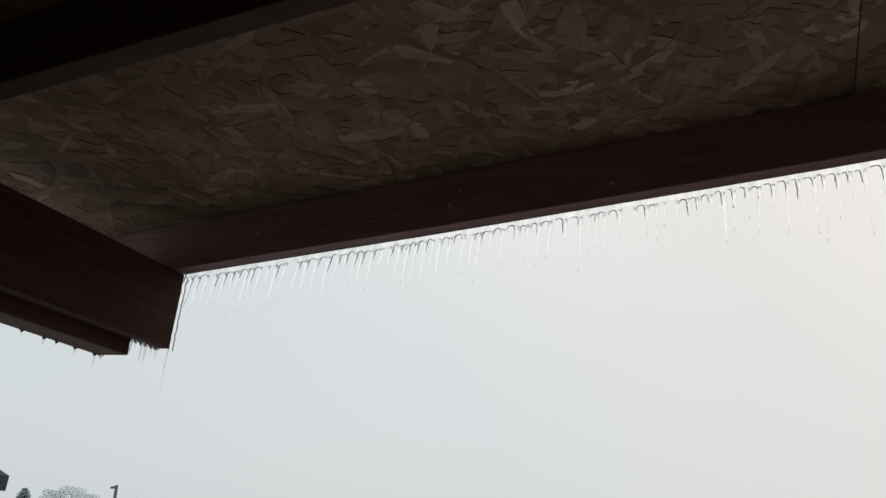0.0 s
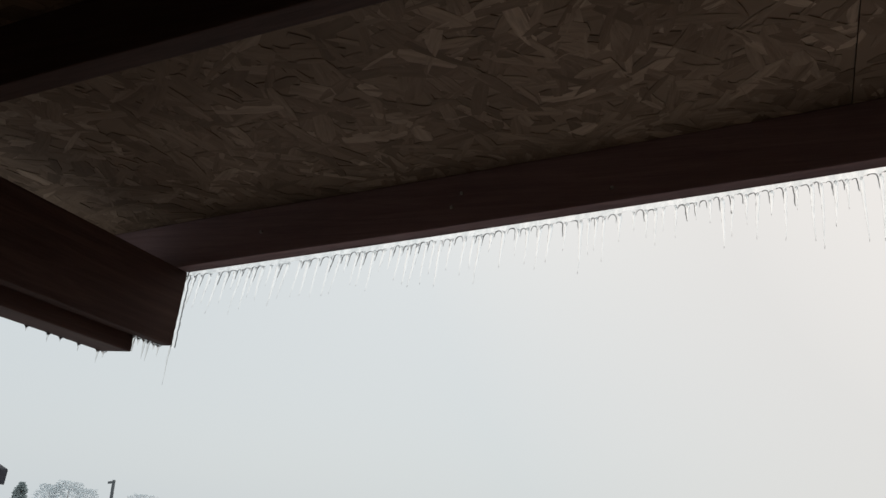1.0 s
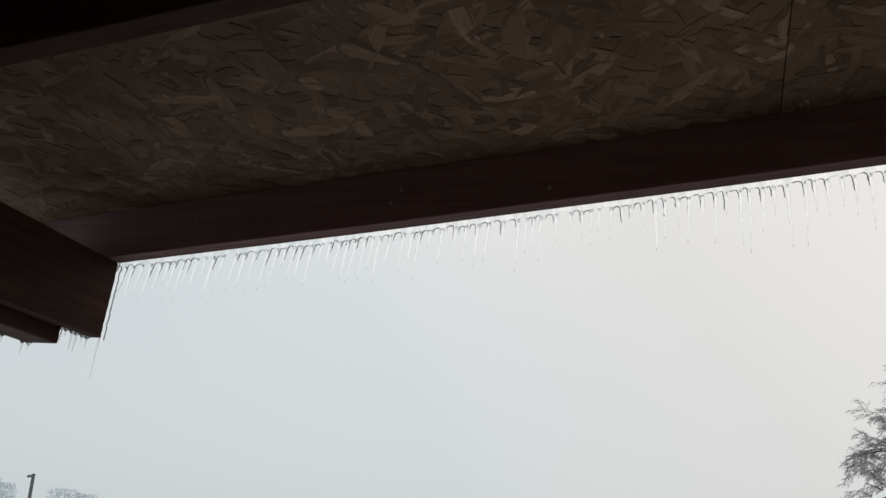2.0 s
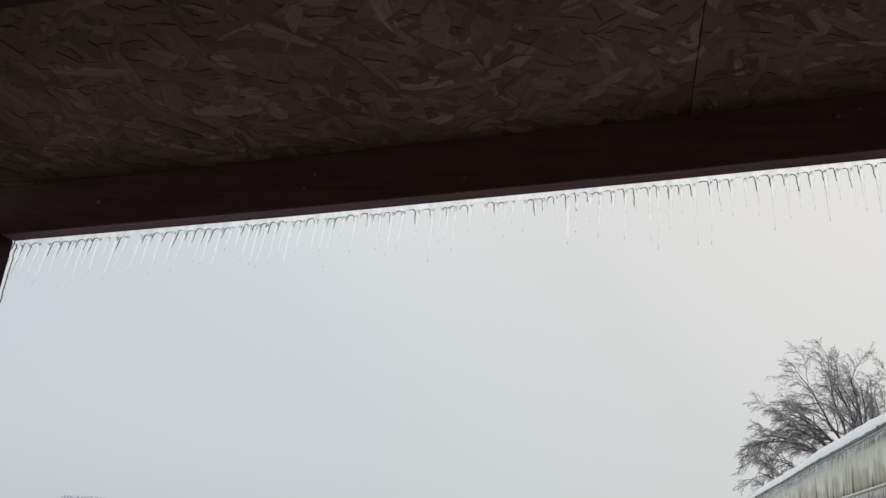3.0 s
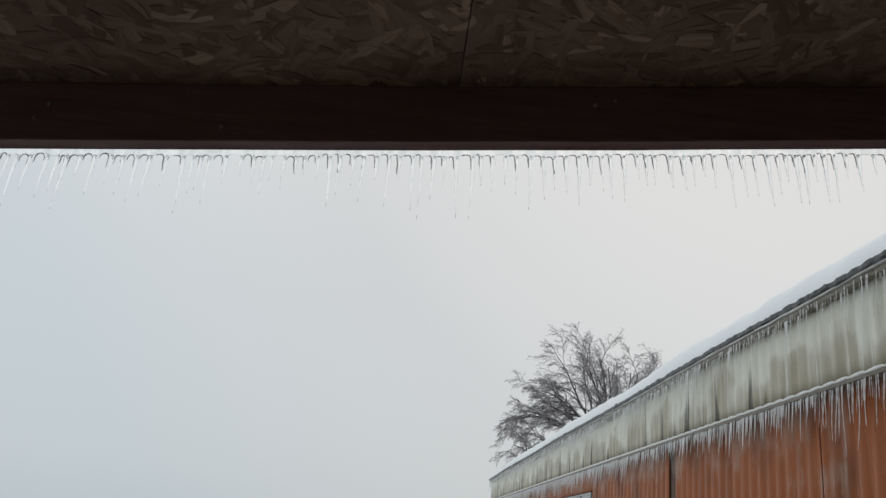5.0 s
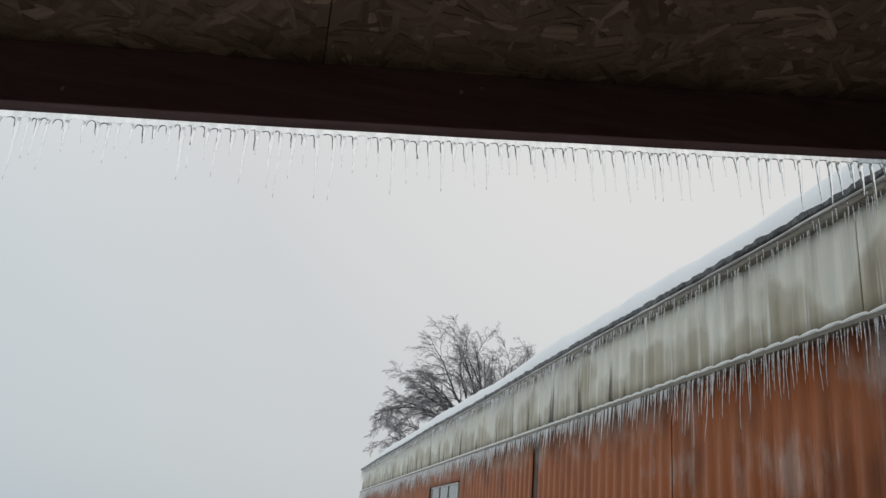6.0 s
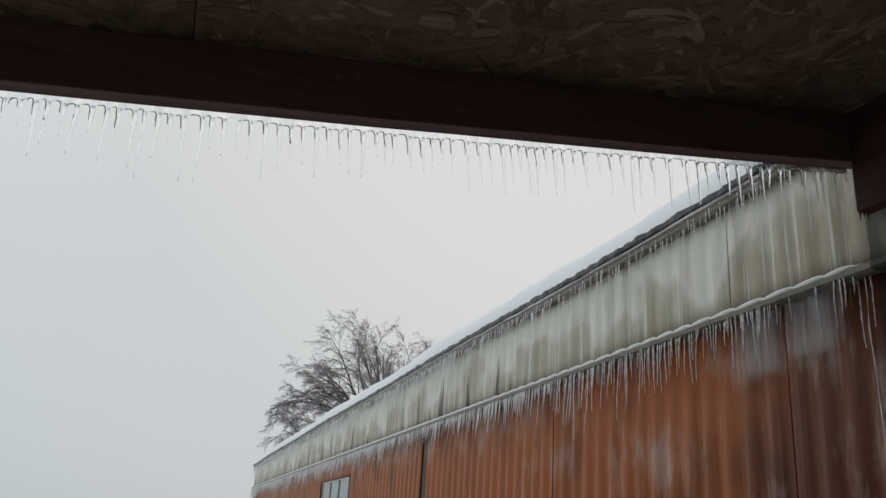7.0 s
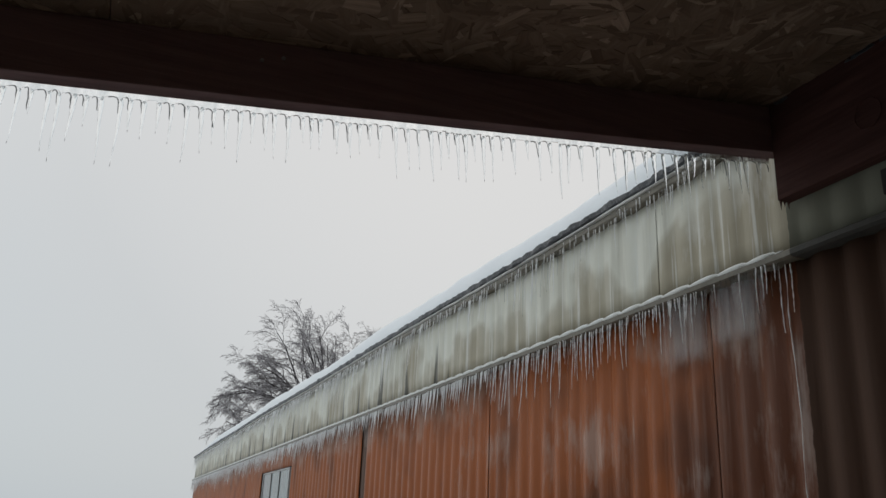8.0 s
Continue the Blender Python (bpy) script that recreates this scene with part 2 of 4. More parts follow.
M_ICE_GREY = mat_ice("dull_ice", (0.30, 0.315, 0.32), (0.66, 0.68, 0.68))
M_ICE_WHITE = let_through(mat_rime("cloudy_ice"), 0.12, (0.98, 0.965, 0.945))
M_SNOW = mat_snow("snow")
M_SNOW_GROUND = mat_plain("crusted_ground_snow", (0.70, 0.72, 0.745), (0.80, 0.815, 0.83), 0.6, 0.6, 0, 0.3)
M_BEAD = mat_plain("dirty_frozen_snow", (0.78, 0.765, 0.70), (0.94, 0.935, 0.90), 22, 0.4)
M_BARK = mat_plain("iced_bark", (0.065, 0.052, 0.05), (0.15, 0.13, 0.125), 6, 0.55, 0, 0.4)
# iced twigs, lightened further by mist put into the colour
M_TWIG = mat_plain("iced_misty_twig", (0.26, 0.228, 0.226), (0.46, 0.415, 0.41), 12, 0.45, 0, 0.2)
# crowns of the far trees: the mist before them is painted as pale colour
M_MIST_LEAF = let_through(mat_plain("mist_pale_needles", (0.80, 0.83, 0.84), (0.82, 0.85, 0.86), 2, 0.8, 0, 0.1), 0.5, (0.82, 0.85, 0.86))
M_MIST_DARK = let_through(mat_plain("mist_grey_needles", (0.42, 0.48, 0.475), (0.52, 0.575, 0.57), 2, 0.8, 0, 0.1), 0.5, (0.52, 0.575, 0.57))
# a little lighter than M_POLE: mist put into the pole's colour
M_POLE_MIST = mat_plain("mist_grey_pole", (0.07, 0.075, 0.08), (0.13, 0.14, 0.145), 6, 0.7)
# boards of the unseen floor, their tone set by the light they bounce
M_DECK = mat_lumber("grey_deck_boards", (0.30, 0.265, 0.23), (0.48, 0.43, 0.375), axis=0)
# unseen wall boards, kept pale to bounce light onto the rafters
M_PINE = mat_lumber("pale_bounce_boards", (0.66, 0.59, 0.52), (0.80, 0.73, 0.66), axis=2)
M_FRAME = mat_plain("grey_window_frame", (0.34, 0.31, 0.29), (0.46, 0.43, 0.41), 10, 0.4)
M_GLASS = Mat("window_glass").set(Base_Color=(0.24, 0.285, 0.28), Roughness=0.25, Transmission_Weight=0.35, IOR=1.45).m
M_GLASS_DARK = Mat("dark_window_glass").set(Base_Color=(0.05, 0.06, 0.065), Roughness=0.2, IOR=1.45).m
M_ROOFTOP = mat_plain("dark_shingle", (0.025, 0.026, 0.034), (0.05, 0.052, 0.064), 20, 0.85)
M_POLE = mat_plain("weathered_pole", (0.05, 0.045, 0.04), (0.11, 0.10, 0.095), 6, 0.8)
M_NAIL = mat_plain("galvanised_nail", (0.35, 0.34, 0.33), (0.5, 0.49, 0.47), 40, 0.4, 0.8)


# ---------------------------------------------------------------- building blocks
def mesh_object(name, verts, faces, material, parent=None, label="", smooth=False, uvs=None):
    me = bpy.data.meshes.new(name)
    me.from_pydata([tuple(v) for v in verts], [], [tuple(f) for f in faces])
    if uvs is not None:
        layer = me.uv_layers.new(name="UVMap")
        layer.data.foreach_set("uv", np.asarray(uvs, dtype=np.float32).ravel())
    me.materials.append(material)
    if smooth:
        me.polygons.foreach_set("use_smooth", [True] * len(me.polygons))
    me.update()
    ob = new(name, me)
    if parent is not None:
        ob.parent = parent
    return tagged(ob, label)


def part(name, bm, material, parent=None, label="", smooth=False):
    me = bpy.data.meshes.new(name)
    bm.to_mesh(me)
    bm.free()
    me.materials.append(material)
    if smooth:
        me.polygons.foreach_set("use_smooth", [True] * len(me.polygons))
    ob = new(name, me)
    if parent is not None:
        ob.parent = parent
    return tagged(ob, label)


def board(lo, hi, bevel=0.003, lift=None, cuts=0, rough=0.0, seed=0):
    """A sawn board between two corners, with eased edges. lift(x, y) shears it upwards; cuts and rough make its edges uneven."""
    bm = bmesh.new()
    bmesh.ops.create_cube(bm, size=1.0)
    lo, hi = Vector(lo), Vector(hi)
    for v in bm.verts:
        v.co = Vector([(lo[i] + hi[i]) / 2 + v.co[i] * (hi[i] - lo[i]) for i in range(3)])
    if bevel:
        bmesh.ops.bevel(bm, geom=list(bm.edges), offset=bevel, segments=2, affect="EDGES", profile=0.6)
    if cuts:
        long = max(range(3), key=lambda i: hi[i] - lo[i])
        for k in range(1, cuts + 1):
            at = [0, 0, 0]
            at[long] = lo[long] + (hi[long] - lo[long]) * k / (cuts + 1)
            axis = [0, 0, 0]
            axis[long] = 1
            bmesh.ops.bisect_plane(bm, geom=list(bm.verts) + list(bm.edges) + list(bm.faces), plane_co=at, plane_no=axis)
    for v in bm.verts:
        if rough:
            v.co += noise.noise_vector(v.co * 4 + Vector((seed * 7.1, 0, 0))) * rough
        if lift:
            v.co.z += lift(v.co.x, v.co.y)
    return bm


def holder(name, place, label, category, **more):
    """An Empty at a thing's base, which carries its parts."""
    ob = new(name)
    ob.location = place
    ob.empty_display_size = 0.1
    return tagged(ob, label, category, **more)


def adopt(parent, *obs):
    """Parts built in world coordinates move under their thing."""
    for ob in obs:
        ob.parent = parent
        ob.matrix_parent_inverse = Matrix.Translation(parent.location).inverted()
    return obs


class Wood:
    """Tapered round twigs gathered into one mesh."""

    def __init__(self):
        self.v, self.f = [], []

    def limb(self, pts, radii, sides):
        at = len(self.v)
        for k, p in enumerate(pts):
            d = (pts[min(k + 1, len(pts) - 1)] - pts[max(k - 1, 0)]).normalized()
            a = d.orthogonal().normalized()
            b = d.cross(a)
            for i in range(sides):
                t = 2 * math.pi * i / sides
                self.v.append(tuple(p + (a * math.cos(t) + b * math.sin(t)) * radii[k]))
        for k in range(len(pts) - 1):
            for i in range(sides):
                j = (i + 1) % sides
                self.f.append((at + k * sides + i, at + k * sides + j, at + (k + 1) * sides + j, at + (k + 1) * sides + i))


# ---------------------------------------------------------------- plan
WALL_X = 1.40          # face of the mobile home's fascia band
BAND_Z, EDGE_Z = 2.24, 2.577
HOME_Y0, HOME_Y1 = -3.0, 14.2
FRONT_Y = 1.557        # outer face of the porch's front rafter
SLOPE = 0.1144
RAFTER_Z = 2.4934      # underside of the rafters at the wall
RAFTER_D = 0.124
LEFT_X = -1.669        # inner face of the header beam


def under(x):
    """Underside of the rafters: it falls away from the wall; its dip in mid-span is fitted to the camera's view."""
    return RAFTER_Z + SLOPE * (x - WALL_X) - 0.003 - 0.0125 * max(0.0, 1 - ((x + 0.14) / 1.53) ** 2)


def roofline(y):
    """The home's roof edge, lowered a little towards its far end to fit the camera's view."""
    return EDGE_Z - 0.02 * max(0.0, (y - 8.0) / 6.0) ** 1.6 + 0.004 * math.sin(y * 1.7)


# ---------------------------------------------------------------- ground
def build_ground():
    verts, faces = [], []
    rings = [0, 4, 8, 14, 22, 34, 50, 80, 130, 220, 400, 800, 1600, 3000]
    n = 48
    for r in rings:
        for k in range(n):
            a = 2 * math.pi * k / n
            x, y = r * math.cos(a), r * math.sin(a)
            h = noise.noise(Vector((x * 0.08, y * 0.08, 0.3))) * min(0.25, r * 0.02) if r < 300 else 0
            verts.append((x, y, -0.75 + h))
    for i in range(len(rings) - 1):
        for k in range(n):
            faces.append((i * n + k, (i + 1) * n + k, (i + 1) * n + (k + 1) % n, i * n + (k + 1) % n))
    ob = mesh_object("ground", verts, faces, M_SNOW_GROUND, smooth=True)
    tagged(ob, "open ground under an even cover of snow", "snow ground", kind="structure")


build_ground()

deck = part("floor", board((-1.85, -1.6, -0.75), (1.395, 1.56, -0.03)), M_CORE)
plank_bm = board((-1.63, -0.068, 0.0), (1.63, 0.068, 0.022), 0.003)
plank_mesh = bpy.data.meshes.new("plank")
plank_bm.to_mesh(plank_mesh)
plank_bm.free()
plank_mesh.materials.append(M_DECK)
for k in range(22):
    plank = new("plank", plank_mesh)
    plank.location = (-0.2175, -1.525 + k * 0.142, -0.026)
    plank.parent = deck
tagged(deck, "grey boards of the unseen porch floor, toned for bounce light", "floor", kind="structure")
back = part("wall_back", board((-1.85, -1.72, -0.75), (1.395, -1.6, 2.33)), M_PINE)
tagged(back, "unseen pale board wall added to close the porch and set its light", "wall", kind="structure")


# ---------------------------------------------------------------- porch roof
porch = holder("porch_roof", (-0.15, 0.0, 2.3), "dark wooden porch roof with strand board on stained rafters", "porch roof")
lift = lambda x, y: under(x) - RAFTER_Z  # noqa: E731
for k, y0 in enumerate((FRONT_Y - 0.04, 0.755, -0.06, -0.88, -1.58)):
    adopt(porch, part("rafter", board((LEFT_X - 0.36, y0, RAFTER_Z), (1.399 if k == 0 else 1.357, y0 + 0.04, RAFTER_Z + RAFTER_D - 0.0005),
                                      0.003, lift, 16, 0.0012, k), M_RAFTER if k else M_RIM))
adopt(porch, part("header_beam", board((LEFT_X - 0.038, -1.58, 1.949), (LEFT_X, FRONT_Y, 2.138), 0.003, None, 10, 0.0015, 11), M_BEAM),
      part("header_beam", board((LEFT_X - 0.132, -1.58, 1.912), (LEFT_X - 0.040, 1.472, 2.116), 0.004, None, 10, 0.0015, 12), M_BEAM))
adopt(porch, part("ledger_board", board((1.358, -1.58, 2.356), (1.396, 1.516, 2.622), 0.003, None, 10, 0.0012, 13), M_LEDGER))
adopt(porch, part("post", board((LEFT_X - 0.128, 1.0, 0.0), (LEFT_X - 0.045, 1.085, 1.911), 0.004), M_BEAM))
# unseen wall, added to keep side light off the ceiling and siding
side = part("wall_side_unseen", board((LEFT_X - 0.12, -1.6, 0.0), (LEFT_X - 0.05, 0.998, 1.911)), M_PINE)
# unseen boards added over the beam to shut light out of the rear bays
for lo, hi in ((-1.53, -0.885), (-0.835, -0.065), (-0.015, 0.75)):
    adopt(porch, part("light_blocker", board((LEFT_X - 0.11, lo, 2.146), (LEFT_X - 0.065, hi, 2.258), 0.002), M_PINE))
tagged(side, "unseen pale board wall added to close the porch and set its light", "wall", kind="structure")
# unseen board added at the rafter tails, kept shallow to let light in
adopt(porch, part("unseen_fascia", board((LEFT_X - 0.40, -1.6, under(LEFT_X - 0.4) + 0.07), (LEFT_X - 0.362, FRONT_Y, under(LEFT_X - 0.4) + 0.14), 0.003, None, 10, 0.0012, 14), M_BEAM))


def build_sheet(x0, x1, y0, y1, seed):
    """One strand board: a core sheet and its layer of pressed strands on the underside."""
    rng = random.Random(seed)
    z = lambda x: under(x) + RAFTER_D  # noqa: E731
    core = part("board_sheet", board((x0, y0, RAFTER_Z + RAFTER_D + 0.001), (x1, y1, RAFTER_Z + RAFTER_D + 0.013), 0.001, lift, 12), M_OSB)
    verts, faces, uvs = [], [], []
    count = int((x1 - x0) * (y1 - y0) / 0.0010)
    for _ in range(count):
        cx, cy = rng.uniform(x0, x1), rng.uniform(y0, y1)
        ln, wd = rng.uniform(0.05, 0.15), rng.uniform(0.016, 0.050) * rng.uniform(0.6, 1.0)
        an = rng.gauss(0.6, 0.9) if rng.random() < 0.55 else rng.uniform(0, math.pi)
        ca, sa = math.cos(an), math.sin(an)
        tilt_a, tilt_b = rng.gauss(0, 0.002), rng.gauss(0, 0.012)
        off = -rng.uniform(0.0003, 0.0007)
        shape = [(-0.5, -0.5 + rng.uniform(0, .3)), (-0.2 + rng.uniform(-.1, .1), -0.5), (0.3, -0.5 + rng.uniform(0, .15)), (0.5, -0.4 + rng.uniform(0, .5)),
                 (0.48, 0.3 + rng.uniform(-.2, .2)), (0.2, 0.5), (-0.3, 0.5 - rng.uniform(0, .2)), (-0.5, 0.2 + rng.uniform(-.2, .25))]
        at = len(verts)
        low = []
        for u, w in shape:
            dx, dy = u * ln, w * wd
            x, y = cx + dx * ca - dy * sa, cy + dx * sa + dy * ca
            x, y = min(max(x, x0), x1), min(max(y, y0), y1)
            low.append((x, y, z(x) + min(-0.0003, off + u * ln * tilt_a + w * wd * tilt_b)))
        for x, y, h in low:
            verts.append((x, y, h))
        for x, y, h in low:
            verts.append((x, y, z(x) + 0.0002))
        faces.append(tuple(at + 7 - i for i in range(8)))
        su, sv = rng.random() * 9, rng.random() * 9
        uvs += [(su + shape[7 - i][0] * ln, sv + shape[7 - i][1] * wd) for i in range(8)]
        for i in range(8):
            j = (i + 1) % 8
            faces.append((at + i, at + j, at + 8 + j, at + 8 + i))
            uvs += [(su, sv)] * 4
    strands = mesh_object("strands", verts, faces, M_OSB, uvs=uvs)
    tagged(strands, kind="stuff")
    adopt(porch, core)
    strands.parent = core


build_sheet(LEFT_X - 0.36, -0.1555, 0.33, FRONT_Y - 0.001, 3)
build_sheet(-0.1535, 1.356, 0.33, FRONT_Y - 0.001, 4)
adopt(porch, part("board_sheet", board((LEFT_X - 0.36, -1.6, RAFTER_Z + RAFTER_D + 0.001), (1.356, 0.326, RAFTER_Z + RAFTER_D + 0.013), 0.001, lift, 16), M_OSB))
adopt(porch, part("roofing", board((LEFT_X - 0.38, -1.62, RAFTER_Z + RAFTER_D + 0.014), (1.39, FRONT_Y + 0.012, RAFTER_Z + RAFTER_D + 0.03), 0.003, lift, 16), M_ROOFTOP))


def build_nail(place):
    bm = bmesh.new()
    bmesh.ops.create_cone(bm, cap_ends=True, segments=10, radius1=0.0042, radius2=0.0034, depth=0.003)
    ob = part("nail", bm, M_NAIL)
    ob.matrix_world = Matrix.Translation(place) @ pose(0, 0, 0, 90, 0, 0)
    adopt(porch, ob)


def build_loop(y, z, radius):
    """A loop of stiff wire stapled to the ledger board."""
    loop = Wood()
    n = 28
    loop.limb([Vector((1.3535, y + radius * math.cos(2 * math.pi * k / n), z + radius * math.sin(2 * math.pi * k / n))) for k in range(n + 1)], [0.0014] * (n + 1), 6)
    ob = mesh_object("wire_loop", loop.v, loop.f, M_LEDGER, smooth=True)
    tagged(ob, "thin dark wire loop hanging on the ledger board", "wire")


for x, dz in ((-1.44, 0.06), (-0.93, 0.075), (-0.95, 0.045), (-0.60, 0.03), (0.12, 0.08), (0.16, 0.09)):
    build_nail((x, FRONT_Y - 0.0412, under(x) + dz))


build_loop(1.235, 2.455, 0.034)


# ---------------------------------------------------------------- mobile home
home = holder("mobile_home", (3.3, 6.0, -0.75), "long mobile home in rust orange corrugated siding with cream fascia", "mobile home")
PITCH = 0.094


def corrugated(y0, y1, z0, z1, x, depth, material, name, seed=0, top=None):
    """A ribbed sheet standing in the wall's plane, 1.5 mm thick, its ribs bulging towards the porch."""
    rng = random.Random(seed)
    n = max(2, int(round((y1 - y0) / PITCH * 10)))
    ys = [y0 + (y1 - y0) * i / n for i in range(n + 1)]
    rows = 5
    verts, faces = [], []
    wob = [rng.uniform(-1, 1) for _ in range(40)]
    for side in (0, 1):
        for r in range(rows + 1):
            for y in ys:
                ph = (y / PITCH) % 1.0
                rib = 0.5 - 0.5 * math.cos(2 * math.pi * ph)
                rib = rib ** 0.6
                hi = top(y) if top else z1
                zz = z0 + (hi - z0) * r / rows
                dent = 0.0012 * noise.noise(Vector((y * 3.1, zz * 2.3, seed)))
                verts.append((x - depth * rib + dent + 0.0015 * side, y, zz))
    w = n + 1
    half = w * (rows + 1)
    for r in range(rows):
        for i in range(n):
            a = r * w + i
            faces.append((a, a + w, a + w + 1, a + 1))
            b = half + a
            faces.append((b, b + 1, b + w + 1, b + w))
    for i in range(n):
        faces.append((i, i + 1, half + i + 1, half + i))
        a = rows * w + i
        faces.append((a, half + a, half + a + 1, a + 1))
    for r in range(rows):
        a, b = r * w, r * w + n
        faces.append((a, half + a, half + a + w, a + w))
        faces.append((b, b + w, half + b + w, half + b))
    ob = mesh_object(name, verts, faces, material, smooth=True)
    adopt(home, ob)
    return ob


seams = [-3.0, -1.4, 0.45, 1.85, 3.235, 5.085, 6.1, 7.02]
for k in range(len(seams) - 1):
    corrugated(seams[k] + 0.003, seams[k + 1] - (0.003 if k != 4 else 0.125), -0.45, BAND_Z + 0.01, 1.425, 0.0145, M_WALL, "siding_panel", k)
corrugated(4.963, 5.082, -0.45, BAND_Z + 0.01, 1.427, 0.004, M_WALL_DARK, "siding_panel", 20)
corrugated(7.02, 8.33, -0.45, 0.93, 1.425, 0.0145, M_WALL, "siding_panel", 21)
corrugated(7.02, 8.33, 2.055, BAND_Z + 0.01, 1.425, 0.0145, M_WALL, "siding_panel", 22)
far_seams = [8.33, 9.6, 11.0, 12.4, HOME_Y1]
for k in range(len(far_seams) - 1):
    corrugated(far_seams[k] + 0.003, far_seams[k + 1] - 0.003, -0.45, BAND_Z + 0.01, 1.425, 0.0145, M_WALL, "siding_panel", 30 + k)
band_seams = [-3.0, -0.4, 2.055, 4.45, 6.9, 9.3, 11.7, HOME_Y1]
for k in range(len(band_seams) - 1):
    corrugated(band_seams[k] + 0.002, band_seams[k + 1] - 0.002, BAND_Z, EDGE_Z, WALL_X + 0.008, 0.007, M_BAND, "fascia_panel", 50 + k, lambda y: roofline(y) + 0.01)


def swept(name, profile, ys, material, height, smooth=False, wobble=0.0, seed=0, often=7.0):
    """A strip with a constant section (x, z) that follows the wall along y."""
    n = len(profile)
    verts, faces = [], []
    for y in ys:
        for i, (x, z) in enumerate(profile):
            d = (noise.noise_vector(Vector((y * often, i * 0.37, seed))) + 0.6 * noise.noise_vector(Vector((y * often * 3.1, i * 0.9, seed + 5)))) * wobble
            verts.append((x + d.x, y, z + height(y) + d.z))
    for k in range(len(ys) - 1):
        for i in range(n):
            j = (i + 1) % n
            faces.append((k * n + i, k * n + j, (k + 1) * n + j, (k + 1) * n + i))
    faces.append(tuple(range(n)))
    last = (len(ys) - 1) * n
    faces.append(tuple(last + n - 1 - i for i in range(n)))
    return mesh_object(name, verts, faces, material, smooth=smooth)


def steps(y0, y1, d):
    n = int((y1 - y0) / d)
    return [y0 + (y1 - y0) * i / n for i in range(n + 1)]


adopt(home, swept("ledge_trim", [(1.380, 0.0), (1.375, -0.004), (1.375, -0.017), (1.385, -0.022), (1.43, -0.022), (1.43, 0.004)],
                  steps(1.512, HOME_Y1, 0.15), M_TRIM, lambda y: BAND_Z, wobble=0.0015),
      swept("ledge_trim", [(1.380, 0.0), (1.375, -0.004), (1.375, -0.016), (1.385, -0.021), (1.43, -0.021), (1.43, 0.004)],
            steps(HOME_Y0, 1.5118, 0.15), M_TRIM_SHADED, lambda y: BAND_Z, wobble=0.0015))
adopt(home, swept("drip_edge", [(1.376, -0.014), (1.372, -0.010), (1.372, 0.006), (1.378, 0.010), (1.45, 0.010), (1.45, -0.014)],
                  steps(HOME_Y0, HOME_Y1, 0.05), M_TRIM, roofline, wobble=0.004, seed=4))
adopt(home, swept("edge_strip", [(1.366, 0.011), (1.362, 0.014), (1.366, 0.017), (1.45, 0.017), (1.45, 0.011)],
                  steps(HOME_Y0, HOME_Y1, 0.05), M_BEAD, roofline, wobble=0.003, seed=9))
adopt(home, swept("drip_edge", [(1.366, 0.018), (1.360, 0.022), (1.360, 0.040), (1.374, 0.046), (1.50, 0.046), (1.50, 0.018)],
                  steps(HOME_Y0, HOME_Y1, 0.010), M_EDGE, roofline, wobble=0.0065, often=17.0))
adopt(home, swept("roof", [(1.42, 0.01), (1.42, 0.043), (3.3, 0.19), (5.2, 0.043), (5.2, 0.01)], steps(HOME_Y0, HOME_Y1, 0.6), M_ROOFTOP, roofline))
adopt(home, part("wall_core", board((1.430, HOME_Y0, -0.75), (5.2, HOME_Y1 - 0.01, 2.47), 0.004), M_CORE))


def build_window(y0, y1, z0, z1):
    win = part("window", board((1.400, y0 - 0.02, z0 - 0.03), (1.428, y1 + 0.02, z0), 0.003), M_FRAME)
    adopt(home, win)
    pieces = [("frame_bar", (1.410, y0 - 0.02, z1), (1.428, y1 + 0.02, z1 + 0.012), M_FRAME),
              ("frame_bar", (1.410, y0 - 0.02, z0), (1.428, y0, z1), M_FRAME), ("frame_bar", (1.410, y1, z0), (1.428, y1 + 0.02, z1), M_FRAME)]
    third = (y1 - y0) / 3
    for k in (1, 2):
        pieces.append(("mullion", (1.412, y0 + third * k - 0.016, z0), (1.428, y0 + third * k + 0.016, z1), M_POLE))
    for k in range(3):
        glass = M_GLASS_DARK if k == 2 else M_GLASS
        pieces.append(("pane", (1.416, y0 + third * k + 0.016, z0), (1.420, y0 + third * (k + 1) - 0.016, z1), glass))
    for name, lo, hi, m in pieces:
        part(name, board(lo, hi, 0.002 if name != "pane" else 0), m, win)


build_window(7.10, 8.22, 0.98, 2.035)


